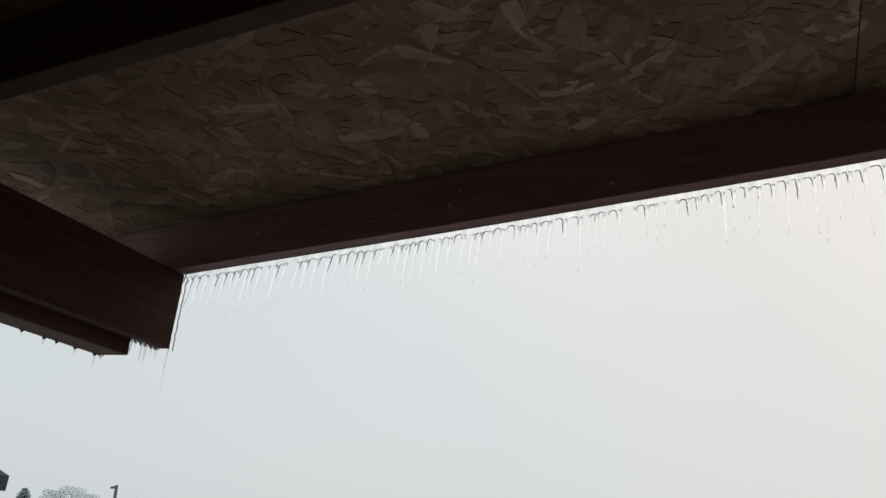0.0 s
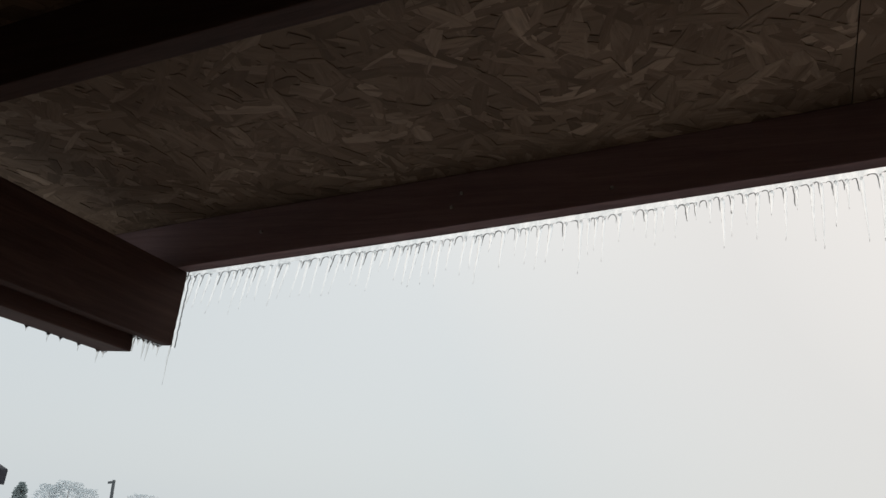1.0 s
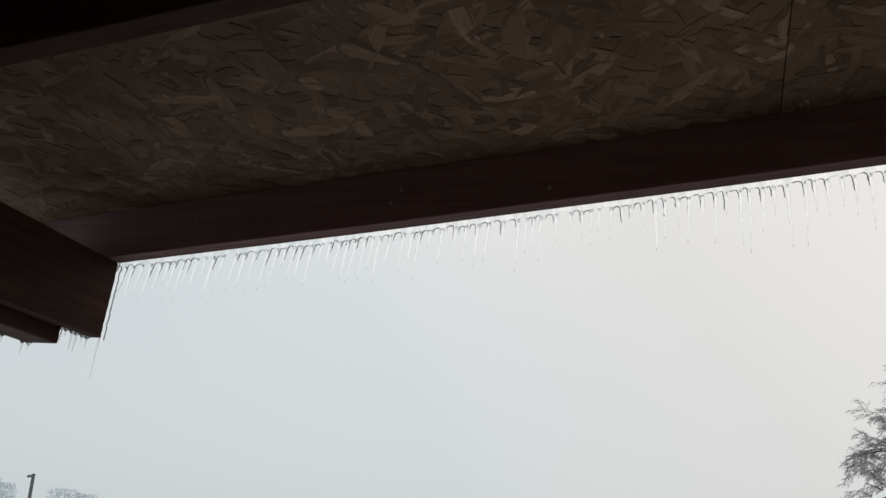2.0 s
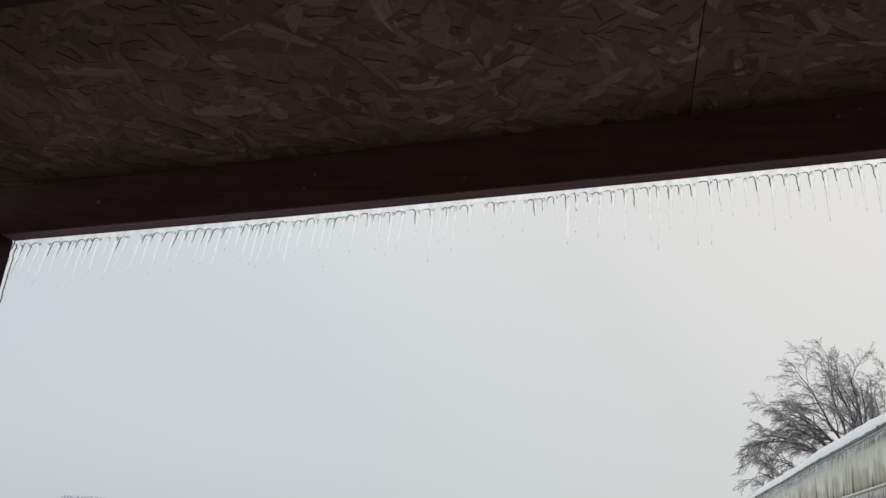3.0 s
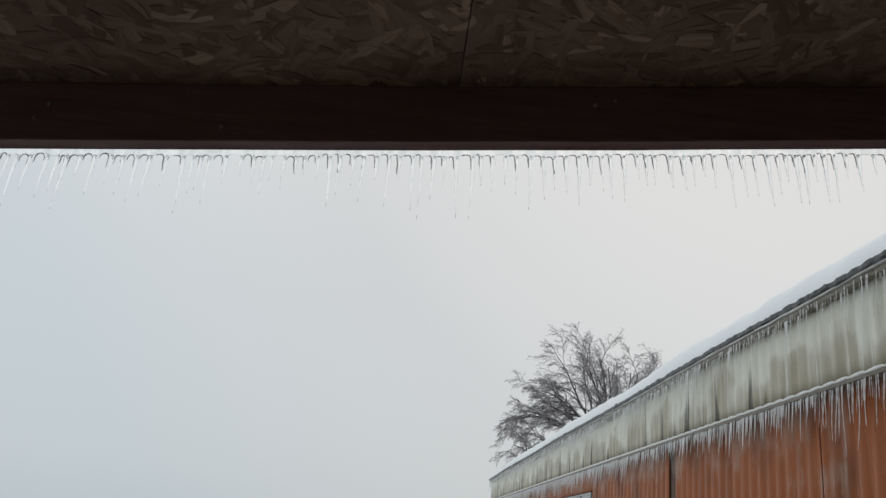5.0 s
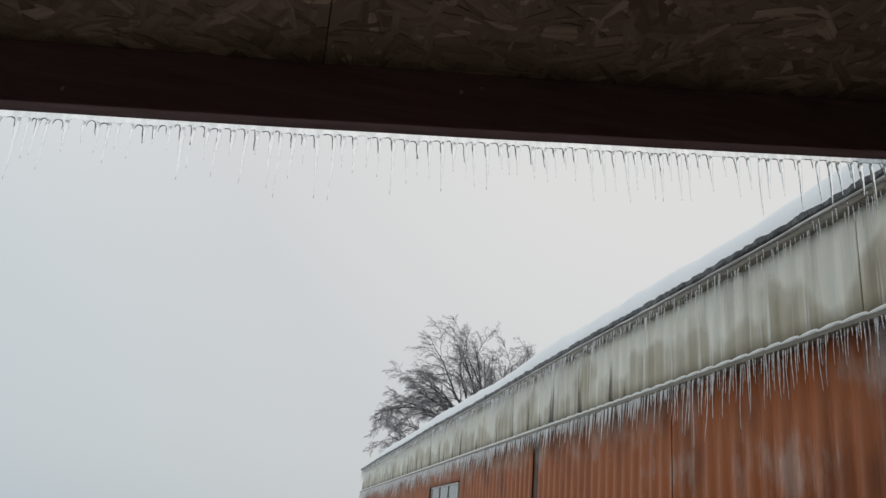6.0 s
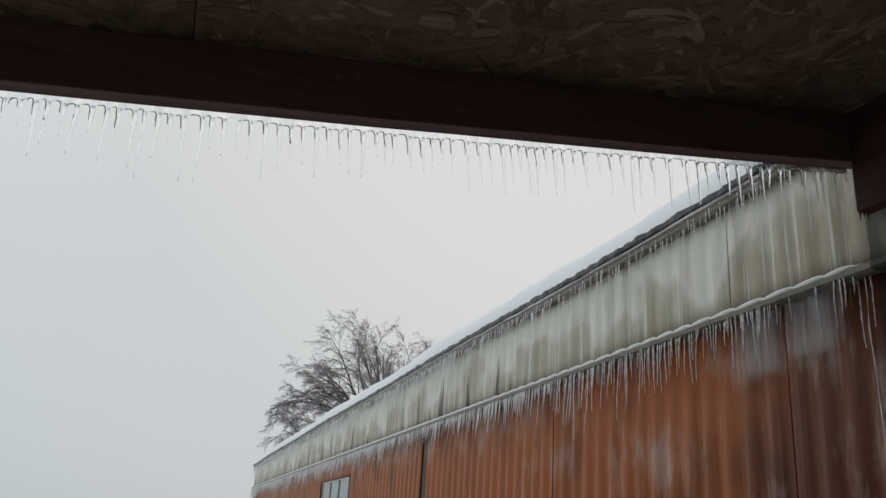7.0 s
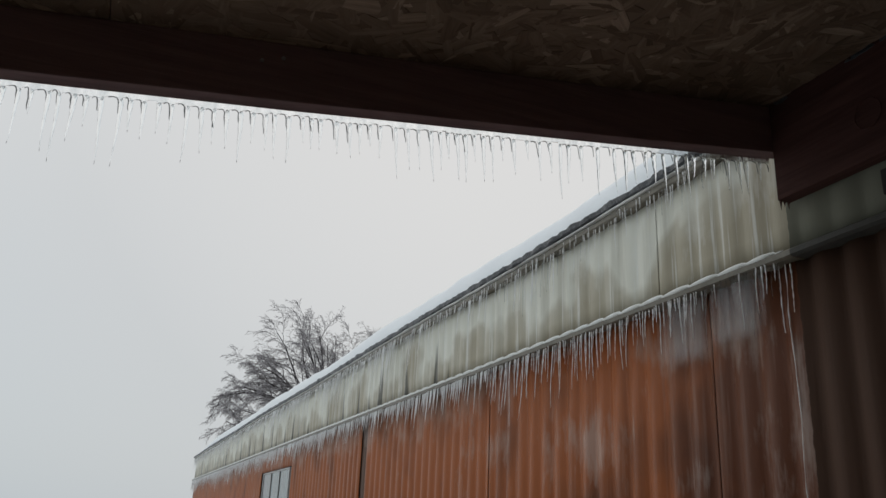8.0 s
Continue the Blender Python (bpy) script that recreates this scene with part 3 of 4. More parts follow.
# ---------------------------------------------------------------- snow and ice on the home
def build_roof_snow():
    ys = steps(HOME_Y0, HOME_Y1 - 0.1, 0.07)
    prof = 9
    verts, faces = [], []
    for y in ys:
        far = max(0.0, min(1.0, (y - 12.5) / 2.5))
        t = (0.148 + 0.03 * noise.noise(Vector((y * 0.9, 2.0, 0))) + 0.012 * noise.noise(Vector((y * 5, 1.0, 0)))) * (1 - 0.75 * far)
        lip = 0.014 * noise.noise(Vector((y * 3.0, 5.0, 0)))
        r = roofline(y) + 0.045
        pts = [(1.388 + lip, r - 0.004), (1.394 + lip, r + t * 0.24), (1.418 + lip, r + t * 0.58), (1.462, r + t * 0.92), (1.56, r + t * 1.18),
               (2.2, r + t * 1.2 + 0.065), (3.3, r + t + 0.15), (5.15, r + t), (5.15, r - 0.01)]
        for i, (x, z) in enumerate(pts):
            verts.append((x, y, z))
    for k in range(len(ys) - 1):
        for i in range(prof - 1):
            a = k * prof + i
            faces.append((a, a + prof, a + prof + 1, a + 1))
    faces.append(tuple(range(prof)))
    faces.append(tuple((len(ys) - 1) * prof + prof - 1 - i for i in range(prof)))
    ob = mesh_object("roof_snow", verts, faces, M_SNOW, smooth=True)
    tagged(ob, "thick white snow lying along the mobile home's roof edge", "snow", kind="stuff")


build_roof_snow()


def build_ledge_ice():
    """The frozen bead that rolls along the ledge in lumps."""
    ys = steps(1.535, HOME_Y1, 0.012)
    n = 8
    verts, faces = [], []
    for y in ys:
        turn = (y / 0.105 + 0.4 * noise.noise(Vector((y * 2.1, 0, 3)))) % 1.0
        lump = (4 * turn * (1 - turn)) ** 0.5 * (1.15 - 0.5 * turn)
        slip = 0.006 * (0.5 - turn)
        r = (0.0010 + 0.0078 * lump) * min(1.0, 0.12 + (y - 1.535) / 0.08)
        for i in range(n):
            a = 2 * math.pi * i / n
            verts.append((1.381 + 1.1 * r * math.cos(a) + slip, y, BAND_Z + 0.002 + slip + r * math.sin(a)))
    for k in range(len(ys) - 1):
        for i in range(n):
            j = (i + 1) % n
            faces.append((k * n + i, (k + 1) * n + i, (k + 1) * n + j, k * n + j))
    faces.append(tuple(range(n)))
    ob = mesh_object("ledge_ice", verts, faces, M_BEAD, smooth=True)
    tagged(ob, "lumpy white bead of frozen snow along the ledge", "ice", kind="stuff")


build_ledge_ice()


def icicle_data(rng, length, root, foot, lean=(0.0, 0.0), sides=12, rings=12, crook=0.0, film=0.0, ripple=0.10, taper=0.95):
    """A hanging icicle, its root at the origin: a slab of ice that arches over to the neighbours (foot: its reach to either side),
    then a rippled taper that leans as the wind froze it."""
    verts, faces = [], []
    ph = rng.uniform(0, 6.28)
    arch = [max(1e-4, 0.8 * (foot[0] + foot[1]) / 2), 6]
    deeps = ([0.0, film * 0.9] if film else [0.0]) + [film + arch[0] * (k / arch[1]) ** 2 for k in range(arch[1])]
    start = film + arch[0]
    deeps += [start + (length - start) * (k / rings) for k in range(rings + 1)] if length > start * 1.2 else [start * 1.1]
    length = deeps[-1]
    for deep in deeps:
        t = deep / length
        r = root * (0.3 * (1 - t) ** 3 + 0.7 * (1 - t) ** taper) * (1 + ripple * math.sin(t * 24 + ph)) + 0.0003
        u = min(1.0, max(0.0, (deep - film) / arch[0]))
        k = 1 - math.sqrt(max(0.0, 1 - (1 - u) ** 2))
        e = 1.0 - 0.65 * k
        cx = lean[0] * length * t + crook * math.sin(t * 5 + ph) * length * 0.03
        cy = lean[1] * length * t + crook * math.cos(t * 4 + ph) * length * 0.02
        thick = min(r, 0.0054) * (1 - k) + 0.0042 * k
        for i in range(sides):
            a = 2 * math.pi * i / sides
            c, d = math.cos(a), math.sin(a)
            w = r + max(0.0, foot[0 if c < 0 else 1] - r) * k
            verts.append((cx * (1 - k) + w * math.copysign(abs(c) ** e, c), cy * (1 - k) + thick * math.copysign(abs(d) ** e, d), -deep))
    for k in range(len(deeps) - 1):
        for i in range(sides):
            j = (i + 1) % sides
            faces.append((k * sides + i, (k + 1) * sides + i, (k + 1) * sides + j, k * sides + j))
    faces.append(tuple(range(sides)))
    last = (len(deeps) - 1) * sides
    faces.append(tuple(last + sides - 1 - i for i in range(sides)))
    return verts, faces


def icicle(rng, place, length, root, foot, lean, material, label, group, turn=0.0, crook=0.4, film=0.0, ripple=0.10, taper=0.95):
    foot = foot if isinstance(foot, tuple) else (foot, foot)
    v, f = icicle_data(rng, length, root, foot, lean, crook=crook, film=film, ripple=ripple, taper=taper)
    ob = mesh_object("icicle", v, f, material, smooth=True)
    ob.matrix_world = Matrix.Translation(place) @ pose(0, 0, 0, 0, 0, turn)
    return tagged(ob, label, "icicle", group)


def spike(rng, place, length, root, lean):
    """A slim icicle with a rounded root, free of any flare."""
    verts, faces, sides, rings = [], [], 10, 16
    ph = rng.uniform(0, 6.28)
    for k in range(rings + 1):
        t = (k / rings) ** 1.4
        r = root * min(1.0, (t / 0.07 + 0.02)) ** 0.5 * (1 - t) ** 0.85 * (1 + 0.10 * math.sin(t * 22 + ph)) + 0.0002
        cx = length * (lean[0] * t + 0.012 * math.sin(t * 5 + ph) * t)
        cy = length * (lean[1] * t + 0.010 * math.cos(t * 4 + ph) * t)
        verts += [(cx + r * math.cos(2 * math.pi * i / sides), cy + r * math.sin(2 * math.pi * i / sides), -length * t) for i in range(sides)]
    for k in range(rings):
        for i in range(sides):
            j = (i + 1) % sides
            faces.append((k * sides + i, (k + 1) * sides + i, (k + 1) * sides + j, k * sides + j))
    faces += [tuple(range(sides)), tuple(rings * sides + sides - 1 - i for i in range(sides))]
    ob = mesh_object("icicle", verts, faces, M_ICE, smooth=True)
    ob.location = place
    return tagged(ob, "thin clear icicle hanging from the porch rafter", "icicle", "icicles along the porch rafter")


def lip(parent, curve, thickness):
    """The dark line that refraction draws where an ice film ends, painted as a round bead along a curve."""
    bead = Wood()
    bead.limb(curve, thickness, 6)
    return mesh_object("lip", bead.v, bead.f, M_ICE_LIP, parent, "dark refraction line along the ice edge, painted as a bead", smooth=True)


def build_ice_film(roots, arches):
    """The clear film that runs along the rafter and ends in an arch from each icicle to the next."""
    verts, faces, n = [], [], 6
    xs = []
    for k in range(len(roots) - 1):
        xs += [roots[k] + (roots[k + 1] - roots[k]) * i / 14 for i in range(14)]
    for x in xs:
        k = max(i for i in range(len(roots) - 1) if roots[i] <= x + 1e-9)
        t = (x - roots[k]) / (roots[k + 1] - roots[k])
        deep = arches[k] + 0.010 * abs(2 * t - 1) ** 6
        top = under(x) + 0.003
        y = FRONT_Y - 0.0045
        half = 0.0011
        verts += [(x, y - half, top), (x, y - half, top - deep), (x, y - half * 0.5, top - deep - 0.0008), (x, y + half * 0.5, top - deep - 0.0008),
                  (x, y + half, top - deep), (x, y + half, top)]
    for k in range(len(xs) - 1):
        for i in range(n):
            j = (i + 1) % n
            faces.append((k * n + i, (k + 1) * n + i, (k + 1) * n + j, k * n + j))
    last = (len(xs) - 1) * n
    faces += [tuple(range(n)), tuple(last + n - 1 - i for i in range(n))]
    ob = mesh_object("ice_film", verts, faces, M_ICE)
    tagged(ob, "thin film of clear ice along the porch rafter's lower edge", "ice")


def build_porch_icicles():
    rng = random.Random(12)
    roots = [LEFT_X + 0.006]
    while roots[-1] < 1.352:
        roots.append(roots[-1] + rng.choice((0.016, 0.019, 0.021, 0.023, 0.025, 0.027, 0.032)) * (1.35 if roots[-1] > 0.75 else 1.0))
    arches = [rng.uniform(0.013, 0.019) for _ in roots]
    build_ice_film(roots, arches)
    for k in range(1, len(roots) - 1):
        x, gap = roots[k], roots[k + 1] - roots[k]
        lean = 0.06 * min(1.0, max(0.0, (x + 0.3) / 0.7)) * min(1.0, max(0.2, (1.6 - x) / 1.0)) - 0.15 * min(1.0, max(0.0, (-0.55 - x) / 0.6)) + rng.gauss(0, 0.02)
        length = rng.choice((0.045, 0.06, 0.075, 0.085, 0.095, 0.105, 0.12)) * rng.uniform(0.85, 1.12)
        root = rng.uniform(0.0032, 0.0052)
        if x > 0.9:
            length, root = length * 1.05, root * 1.25
        one = spike(rng, (x, FRONT_Y - 0.0045, under(x) - 0.014), length, root, (lean, rng.gauss(0, 0.02)))
        if rng.random() < 0.10:
            continue
        # the arch to the next icicle: its dark edge's side follows x to fit the camera's view
        side = max(-1.0, min(1.0, (x + 0.75) / 0.45 + rng.gauss(0, 0.45)))
        half, rise = gap * rng.uniform(0.22, 0.34), rng.uniform(0.006, 0.012)
        legs = (rng.uniform(0.2, 1.0) * 0.030 * max(0.12, 0.55 - 0.55 * side), rng.uniform(0.3, 1.0) * 0.034 * max(0.12, 0.55 + 0.45 * side))
        curve, thick = [], []
        for i in range(25):
            t = -1.0 + max(0.0, side) * 0.8 + i / 24 * (2.0 - abs(side) * 0.8)
            if abs(t) > 0.45:
                arm = legs[0] if t < 0 else legs[1]
                across, down = math.copysign(half, t), rise + arm * (abs(t) - 0.45) / 0.55
            else:
                turn = t / 0.45 * math.pi / 2
                across, down = half * math.sin(turn), rise * (1 - math.cos(turn))
            jag = 0.0009 * noise.noise(Vector((x * 40, t * 4, 1)))
            across += (lean + 0.10 * side) * max(0.0, down - rise) + jag
            curve.append(Vector((gap / 2 + across, 0.0006, -arches[k] + 0.0170 - down + SLOPE * (gap / 2 + across) + jag)))
            see = max(0.12, min(1.0, 1.0 - 0.9 * abs(t - 0.35 * side) ** 1.5))
            thick.append(max(0.00018, 0.0013 * see * (0.85 + 0.5 * noise.noise(Vector((x * 70, t * 3, 7))))))
        lip(one, curve, thick)


build_porch_icicles()


def build_beam_icicles():
    rng = random.Random(5)
    for y, length in ((1.462, 0.040), (1.476, 0.022), (1.497, 0.048), (1.511, 0.050), (1.530, 0.020), (1.546, 0.030)):
        icicle(rng, (LEFT_X - 0.030, y, 1.951), length, 0.0042, 0.008, (0.03, 0.03), M_ICE_GREY,
               "short clear icicle hanging from the porch header beam", "icicles along the header beam", 90, film=0.004)
    for y, length in ((1.24, 0.016), (1.30, 0.024), (1.335, 0.014), (1.39, 0.022), (1.45, 0.034), (1.468, 0.018)):
        icicle(rng, (LEFT_X - 0.120, y, 1.914), length, 0.0040, 0.008, (0.03, 0.03), M_ICE_GREY,
               "short clear icicle hanging from the porch header beam", "icicles along the header beam", 90, film=0.003)
    icicle(rng, (LEFT_X - 0.002, FRONT_Y + 0.001, 1.955), 0.10, 0.0026, 0.002, (-0.05, 0.02), M_ICE_GREY,
           "long thin icicle at the end of the header beam", "icicles along the header beam")
    for k, (x, length) in enumerate(((1.364, 0.026), (1.376, 0.016), (1.388, 0.020))):
        icicle(rng, (x, 1.512, 2.358), length, 0.0036, 0.004, (0.0, 0.0), M_LEDGER,
               "short dark icicle under the ledger board's end", "icicles on the ledger board")
    rim = Wood()
    pts, radii = [], []
    for k in range(25):
        t = k / 24
        pts.append(Vector((LEFT_X + 0.0015 + 0.0040 * noise.noise(Vector((t * 12, 1, 0))), FRONT_Y + 0.0035, 2.132 - 0.186 * t)))
        radii.append(0.0054 + 0.0034 * noise.noise(Vector((t * 14, 5, 0))))
    rim.limb(pts, radii, 8)
    ob = mesh_object("ice_crust", rim.v, rim.f, M_ICE, smooth=True)
    tagged(ob, "wavy rim of ice down the header beam's end", "ice")
    lip(ob, [p + Vector((0.0052 + 0.0012 * noise.noise(p * 40), 0.0, 0.0)) for p in pts], [0.0013] * len(pts))
    lip(ob, [p + Vector((-0.0022, -0.0032, 0.0)) for p in pts], [0.0007] * len(pts))


build_beam_icicles()


def build_home_icicles(name, y0, y1, near, x, height, lengths, gap, label, group, seed, cloud, thin_near=False):
    """Single icicles along the near stretch of the wall; the far rest, too many to count, in one piece."""
    rng = random.Random(seed)
    y = y0
    rest_v, rest_f = [], []
    while y < y1:
        length = rng.choice(lengths) * rng.uniform(0.7, 1.25)
        length *= 0.72 + 0.56 * max(0.0, min(1.0, 0.5 + noise.noise(Vector((y * 1.9, seed, 0.5)))))
        length = min(length, 0.045 + 0.07 * rng.random() + 0.10 * max(0.0, y - 2.0)) if thin_near else length
        root = rng.uniform(0.0011, 0.0024)
        lean = (rng.gauss(0, 0.03), rng.gauss(0, 0.02) + 0.075 * max(0.0, min(1.0, (y - 2.0) / 1.4)))
        ice = cloud if rng.random() < (0.78 if y > 1.84 else 0.35) else M_ICE
        place = (x + rng.uniform(-0.004, 0.006), y, height(y))
        if y < near:
            icicle(rng, place, length, root, gap * 0.12, lean, ice, label, group, 90, 0.4, 0.0, 0.42, 0.45)
        else:
            v, f = icicle_data(rng, length, root * 1.7, (gap * 0.12, gap * 0.12), (lean[0], -lean[1]), 5, 5, taper=0.6)
            at = len(rest_v)
            rest_v += [(place[0] + b, place[1] + a, place[2] + c) for a, b, c in v]
            rest_f += [tuple(at + i for i in reversed(q)) for q in f]
        y += gap * rng.uniform(0.45, 1.6)
    ob = mesh_object(name, rest_v, rest_f, cloud, smooth=True)
    tagged(ob, "dense row of small icicles further along the wall", "icicles", kind="stuff")


build_home_icicles("roof_edge_icicles", 1.60, HOME_Y1, 3.1, 1.374, lambda y: roofline(y) + 0.002, (0.03, 0.05, 0.06, 0.10, 0.14, 0.19), 0.016,
                   "slim whitish icicle under the mobile home's roof edge", "icicles under the roof edge", 31, M_ICE_WHITE, True)
build_home_icicles("ledge_icicles", 1.56, HOME_Y1, 3.2, 1.380, lambda y: BAND_Z - 0.018, (0.05, 0.07, 0.09, 0.11, 0.13, 0.16), 0.0118,
                   "slim whitish icicle under the fascia ledge", "icicles under the fascia ledge", 47, M_ICE_WHITE)


def build_ice_run():
    """Melt water frozen to the siding in two long, crooked threads."""
    rng = random.Random(77)
    for k, (y, top, length) in enumerate(((1.562, 2.222, 0.80), (1.548, 2.215, 0.12), (1.585, 2.222, 0.17))):
        v, f = [], []
        n, sides = 130, 7
        for i in range(n + 1):
            t = i / n
            r = 0.0003 + 0.0021 * (1 - 0.5 * t) * max(0.0, 0.62 + 0.8 * noise.noise(Vector((t * 13, k, 0.4))))
            cy = y - 0.002 * t + 0.007 * noise.noise(Vector((t * length * 7.0, k * 3.0, 1.7))) + 0.0010 * noise.noise(Vector((t * length * 40.0, k * 3.0, 4.7)))
            for q in range(sides):
                a = 2 * math.pi * q / sides
                v.append((1.407 + r * math.cos(a), cy + r * math.sin(a), top - length * t))
        for i in range(n):
            for q in range(sides):
                w = (q + 1) % sides
                f.append((i * sides + q, (i + 1) * sides + q, (i + 1) * sides + w, i * sides + w))
        f.append(tuple(range(sides)))
        ob = mesh_object("ice_run", v, f, M_ICE_WHITE, smooth=True)
        tagged(ob, "long crooked thread of ice frozen to the siding", "ice", "frozen runs on the siding")


build_ice_run()


def build_ice_sheet(y0, y1, drop, seed):
    """A thin, half-clear sheet of ice that hangs from the ledge against the siding, with a wavy lower edge and soft folds."""
    cols, rows = 40, 8
    verts, faces = [], []
    for back in (0, 1):
        for r in range(rows + 1):
            for c in range(cols + 1):
                u, w = c / cols, r / rows
                y = y0 + (y1 - y0) * u
                edge = drop * (1 + 0.08 * noise.noise(Vector((y * 16, seed, 0.2)))) * min(1.0, 0.75 + 3 * u, 0.75 + 3 * (1 - u))
                x = 1.4035 + 0.002 * noise.noise(Vector((y * 45, w * 0.6, seed))) + 0.0018 * back
                verts.append((x, y, BAND_Z - 0.02 - edge * w))
    w, half = cols + 1, (cols + 1) * (rows + 1)
    for r in range(rows):
        for c in range(cols):
            a = r * w + c
            faces += [(a, a + w, a + w + 1, a + 1), (half + a, half + a + 1, half + a + w + 1, half + a + w)]
    for c in range(cols):
        a = rows * w + c
        faces += [(c, c + 1, half + c + 1, half + c), (a, half + a, half + a + 1, a + 1)]
    for r in range(rows):
        a, b = r * w, r * w + cols
        faces += [(a, half + a, half + a + w, a + w), (b, b + w, half + b + w, half + b)]
    ob = mesh_object("ice_sheet", verts, faces, M_ICE_SHEET, smooth=True)
    tagged(ob, "thin cloudy sheet of ice hanging below the ledge", "ice", "ice sheets under the ledge")


for seed, (y0, y1, drop) in enumerate(((1.858, 2.055, 0.185), (1.63, 1.842, 0.16))):
    build_ice_sheet(y0, y1, drop, seed)

clip = part("cable_clip", board((1.378, 1.222, 2.275), (1.393, 1.246, 2.332), 0.004), M_CORE)
tagged(clip, "small dark clip on the cream fascia inside the porch", "clip")


# ---------------------------------------------------------------- trees
def grow(rng, thick, fine, start, way, length, radius, level, sweep):
    """One limb with its side branches; the wind and the load of ice bend it over towards its tip."""
    n = (10, 8, 6, 5)[min(level, 3)]
    pts, p, d = [start.copy()], start.copy(), way.normalized()
    for k in range(n):
        jig = (0.10, 0.16, 0.21, 0.26)[level]
        d = d + Vector((rng.gauss(0, jig), rng.gauss(0, jig), rng.gauss(0, jig))) + sweep * (0.10 + 0.34 * (k / n) ** 1.3) * (1.0, 1.0, 1.1, 1.2)[level]
        d.normalize()
        p = p + d * length / n
        pts.append(p.copy())
    radii = [max(0.0042, radius * (1 - 0.78 * k / n)) for k in range(n + 1)]
    (thick if level < 2 else fine).limb(pts, radii, 6 if level < 2 else 3)
    if level >= 3:
        return
    count = (9, 10, 7)[level]
    for k in range(count):
        t = (0.30, 0.20, 0.15)[level] + (0.68, 0.78, 0.82)[level] * (k + rng.random() * 0.8) / count
        i = min(n - 1, int(t * n))
        base = pts[i].lerp(pts[i + 1], t * n - i)
        main = (pts[i + 1] - pts[i]).normalized()
        out = main.cross(Vector((0, 1, 0))).normalized() * rng.choice((-1, 1))
        out.rotate(Matrix.Rotation(rng.gauss(0, 0.9), 3, main))
        aim = (main + out * rng.uniform(0.40, 0.80 + 0.15 * level)).normalized()
        grow(rng, thick, fine, base, aim, length * rng.uniform(0.30, 0.52) * (1.1 - 0.35 * t), radius * (1 - 0.78 * t) * rng.uniform(0.5, 0.75), level + 1,
             sweep * 1.3 + Vector((-0.06, 0, -0.04)))


def build_bare_tree(place, stems, seed):
    rng = random.Random(seed)
    tree = holder("bare_tree", place, "bare ice-coated tree with wind-bent twigs behind the mobile home", "tree")
    thick, fine = Wood(), Wood()
    thick.limb([Vector((0.1, 0, 0)), Vector((0.05, 0, 1.6)), Vector((-0.1, 0, 3.2)), Vector((-0.15, 0, 4.5))], [0.26, 0.22, 0.19, 0.12], 9)
    for at, way, length, radius, sweep in stems:
        grow(rng, thick, fine, Vector(at), Vector(way), length, radius, 0, Vector(sweep))
    mesh_object("trunk", thick.v, thick.f, M_BARK, tree, smooth=True)
    mesh_object("crown", fine.v, fine.f, M_TWIG, tree, smooth=True)
    return tree


build_bare_tree((5.35, 22.0, -0.75), [
    ((-0.10, 0, 4.0), (0.02, 0, 1.0), 3.45, 0.066, (-0.08, 0, -0.02)),
    ((-0.20, 0.1, 4.8), (-0.08, 0, 1.0), 2.8, 0.046, (-0.22, 0, -0.05)),
    ((-0.20, 0.2, 5.0), (-0.20, 0.1, 1.0), 2.65, 0.042, (-0.30, 0, -0.06)),
    ((-0.15, -0.1, 4.8), (0.20, 0, 1.0), 2.5, 0.040, (-0.10, 0, -0.02)),
    ((0.0, 0, 4.4), (0.28, 0, 0.95), 3.0, 0.044, (0.03, 0, -0.10)),
    ((0.1, 0.1, 4.6), (0.50, 0, 0.90), 2.6, 0.036, (0.02, 0, -0.18)),
    ((-0.3, 0, 4.8), (-0.40, 0, 0.95), 2.1, 0.056, (-0.34, 0, -0.16)),
    ((-0.3, 0.15, 4.9), (-0.32, 0.1, 0.95), 2.1, 0.046, (-0.38, 0, -0.12)),
    ((-0.25, 0.1, 4.6), (-0.22, 0.1, 1.0), 2.7, 0.046, (-0.16, 0, -0.08)),
    ((-0.10, -0.1, 4.6), (0.10, 0.1, 1.0), 2.7, 0.044, (-0.04, 0, -0.06)),
    ((-0.4, 0, 4.7), (-0.62, 0, 0.92), 2.4, 0.052, (-0.24, 0, -0.34)),
    ((-0.35, 0.1, 4.7), (-0.55, 0.1, 1.0), 2.6, 0.046, (-0.26, 0, -0.16)),
    ((-0.4, -0.1, 4.6), (-0.70, 0, 0.95), 2.7, 0.044, (-0.22, 0, -0.22)),
    ((0.05, 0, 4.5), (0.38, 0, 0.95), 2.9, 0.042, (0.02, 0, -0.10)),
    ((-0.5, -0.1, 4.0), (-0.84, -0.1, 0.70), 2.2, 0.042, (-0.10, 0, -0.40)),
    ((-0.5, 0, 3.3), (-0.84, 0, 0.68), 2.6, 0.042, (-0.08, 0, -0.32)),
    ((-0.5, 0.1, 2.8), (-0.84, 0, 0.74), 2.3, 0.038, (-0.04, 0, -0.28)),
    ((-0.5, -0.1, 2.8), (-0.84, 0, 0.76), 2.1, 0.036, (-0.02, 0, -0.28)),
], 21)


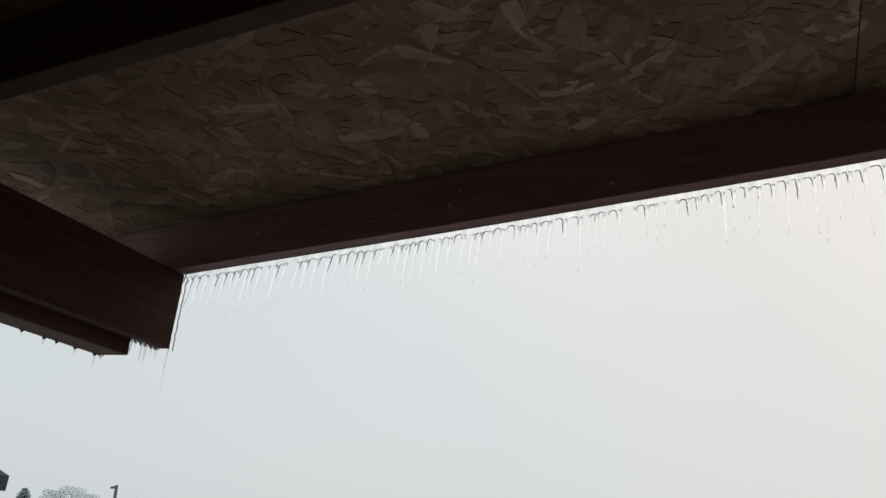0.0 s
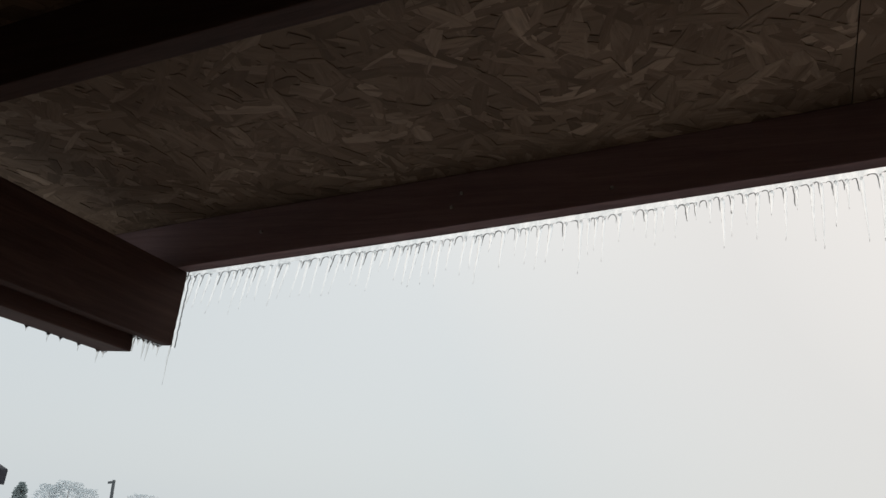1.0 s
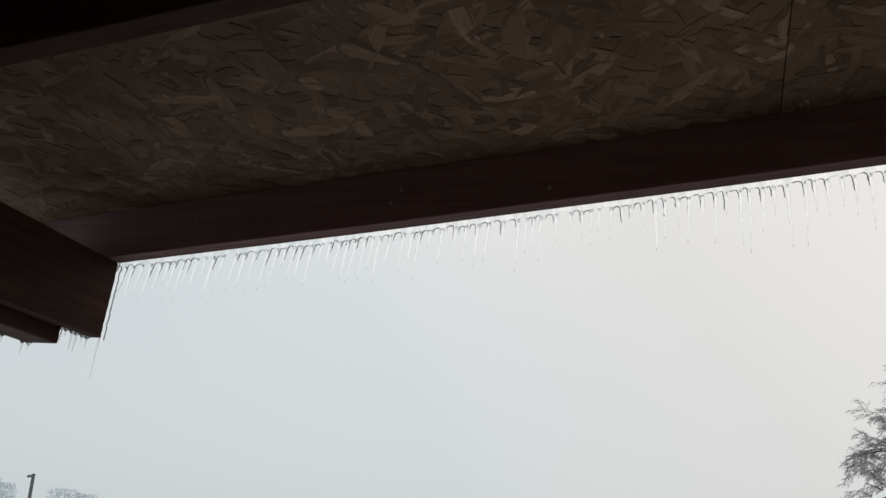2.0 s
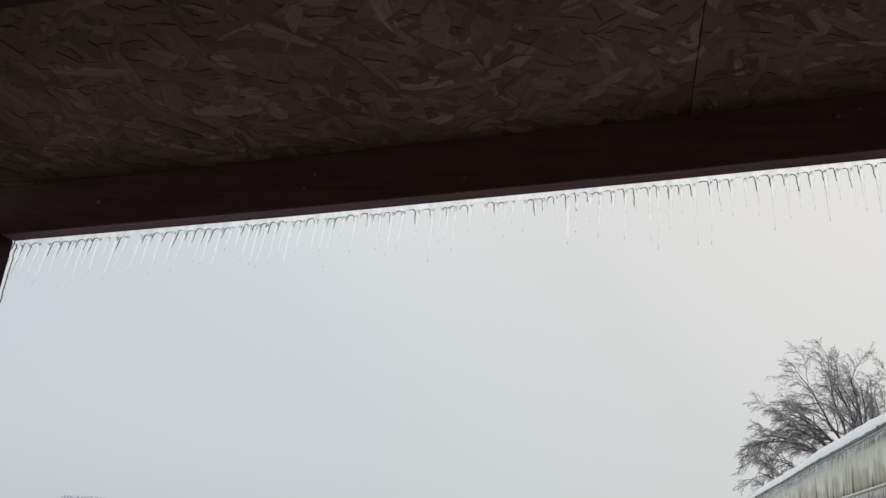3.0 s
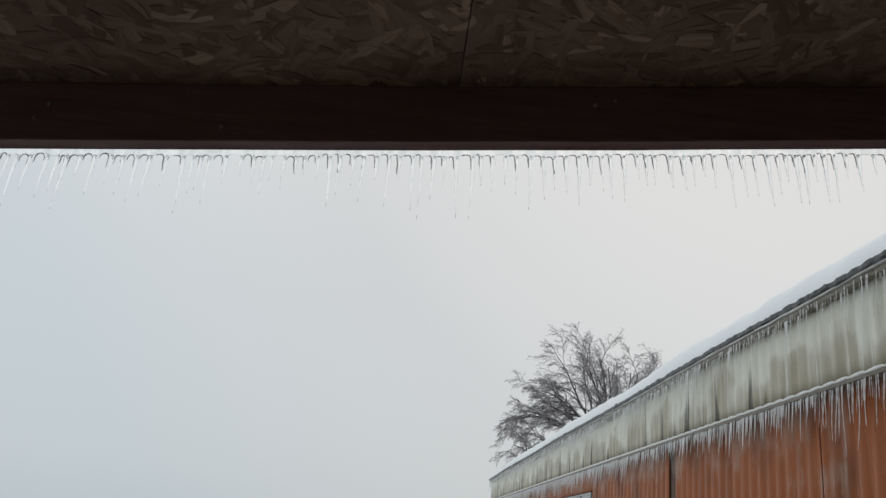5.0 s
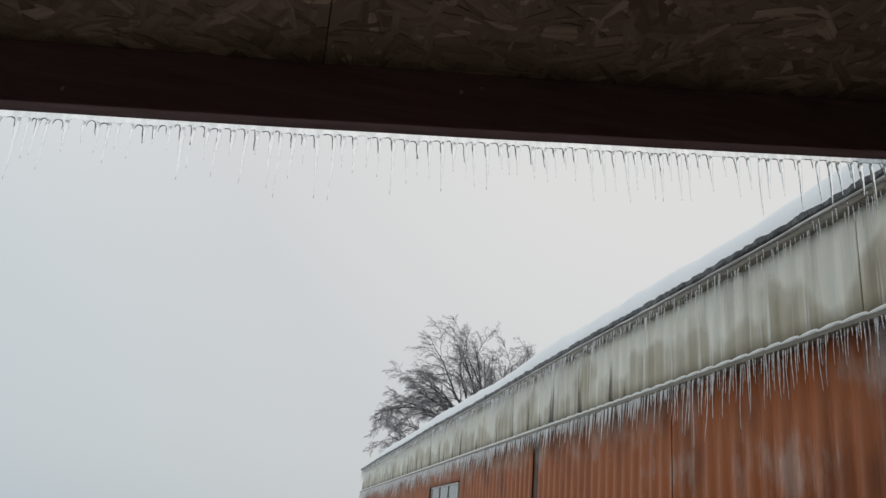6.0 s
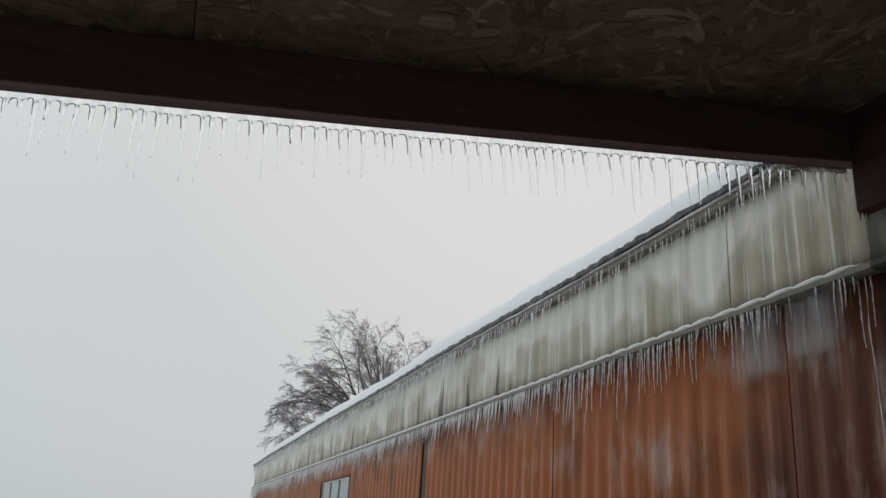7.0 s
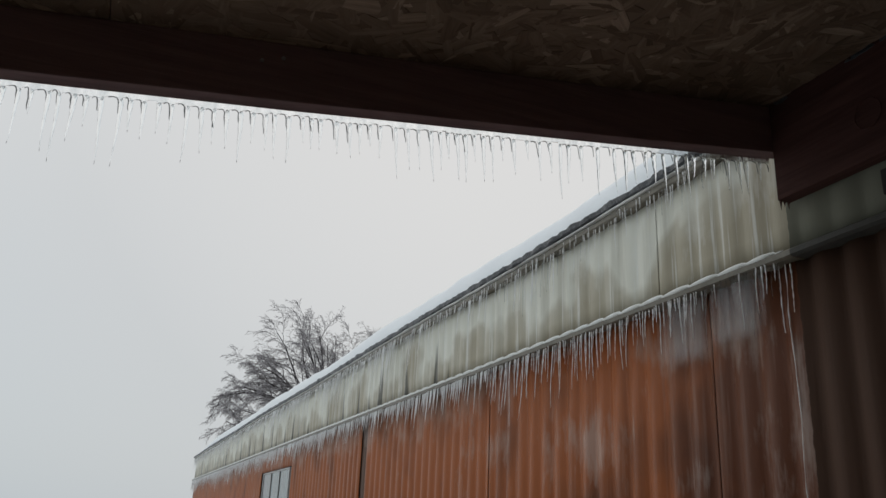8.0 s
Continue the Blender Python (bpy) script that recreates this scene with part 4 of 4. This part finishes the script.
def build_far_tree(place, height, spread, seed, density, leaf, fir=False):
    """A distant tree: stem and a ragged crown of small tufts, with the mist put into its colour."""
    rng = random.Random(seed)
    tree = holder("mist_pale_tree", place, "small tree far off, greyed by mist put into its colour", "tree", group="trees far off")
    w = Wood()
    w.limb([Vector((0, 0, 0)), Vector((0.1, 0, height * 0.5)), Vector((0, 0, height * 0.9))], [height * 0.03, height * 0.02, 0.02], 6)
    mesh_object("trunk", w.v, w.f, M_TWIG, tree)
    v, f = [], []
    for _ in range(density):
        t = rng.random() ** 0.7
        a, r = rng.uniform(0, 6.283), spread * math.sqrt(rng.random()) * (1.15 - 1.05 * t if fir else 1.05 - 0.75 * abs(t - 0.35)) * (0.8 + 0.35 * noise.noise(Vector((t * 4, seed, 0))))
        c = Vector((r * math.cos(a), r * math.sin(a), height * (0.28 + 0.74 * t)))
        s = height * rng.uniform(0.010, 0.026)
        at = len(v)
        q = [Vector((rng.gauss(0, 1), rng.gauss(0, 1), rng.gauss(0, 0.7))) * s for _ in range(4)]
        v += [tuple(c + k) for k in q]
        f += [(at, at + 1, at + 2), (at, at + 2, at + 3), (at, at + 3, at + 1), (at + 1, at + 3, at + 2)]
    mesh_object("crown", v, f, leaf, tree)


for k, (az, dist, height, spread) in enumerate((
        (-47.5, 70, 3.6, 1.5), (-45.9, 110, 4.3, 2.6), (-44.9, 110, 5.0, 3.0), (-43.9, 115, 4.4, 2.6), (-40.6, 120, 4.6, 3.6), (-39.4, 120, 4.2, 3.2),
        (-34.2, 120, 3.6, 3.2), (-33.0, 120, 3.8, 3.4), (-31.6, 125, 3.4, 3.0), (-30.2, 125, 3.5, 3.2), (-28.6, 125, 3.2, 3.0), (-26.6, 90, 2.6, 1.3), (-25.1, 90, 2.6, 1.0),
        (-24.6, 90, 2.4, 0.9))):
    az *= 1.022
    build_far_tree((dist * math.sin(radians(az)), dist * math.cos(radians(az)), -0.75), height * 0.80 + dist * 0.011, spread, 60 + k, 2200 if k == 0 else 1000, M_MIST_DARK if k == 0 else M_TWIG if k > 10 else M_MIST_LEAF, k == 0)


# ---------------------------------------------------------------- utility pole and shed out on the snow
def build_pole(az, dist, top):
    x, y = dist * math.sin(radians(az)), dist * math.cos(radians(az))
    pole = holder("utility_pole", (x, y, -0.75), "dark wooden pole with a short arm standing in the mist", "pole")
    w = Wood()
    w.limb([Vector((0.32, 0, 0)), Vector((0.16, 0, (top + 0.75) * 0.5)), Vector((-0.04, 0, top + 0.75))], [0.095, 0.085, 0.075], 10)
    mesh_object("shaft", w.v, w.f, M_POLE_MIST, pole, smooth=True)
    part("arm", board((-0.36, -0.05, top + 0.75 - 0.14), (0.04, 0.05, top + 0.75 - 0.03), 0.02, lambda a, b: 0.15 * a), M_POLE_MIST, pole)


build_pole(-43.6, 45.6, 3.12)


def build_shed(az, dist):
    """A dark shed; only the tip of its eave comes into view."""
    x, y = dist * math.sin(radians(az)), dist * math.cos(radians(az)) - 1.7
    shed = holder("shed", (x, y, -0.75), "dark shed with an overhanging eave across the snow", "shed")
    part("wall", board((-3.2, -1.4, 0.0), (-0.55, 1.4, 2.49), 0.01), M_POLE, shed)
    part("roof", board((-3.6, -1.7, 2.48), (0.0, 1.7, 2.62), 0.01, lambda a, b: -0.35 * a - 0.04), M_ROOFTOP, shed)


build_shed(-50.5, 9.0)
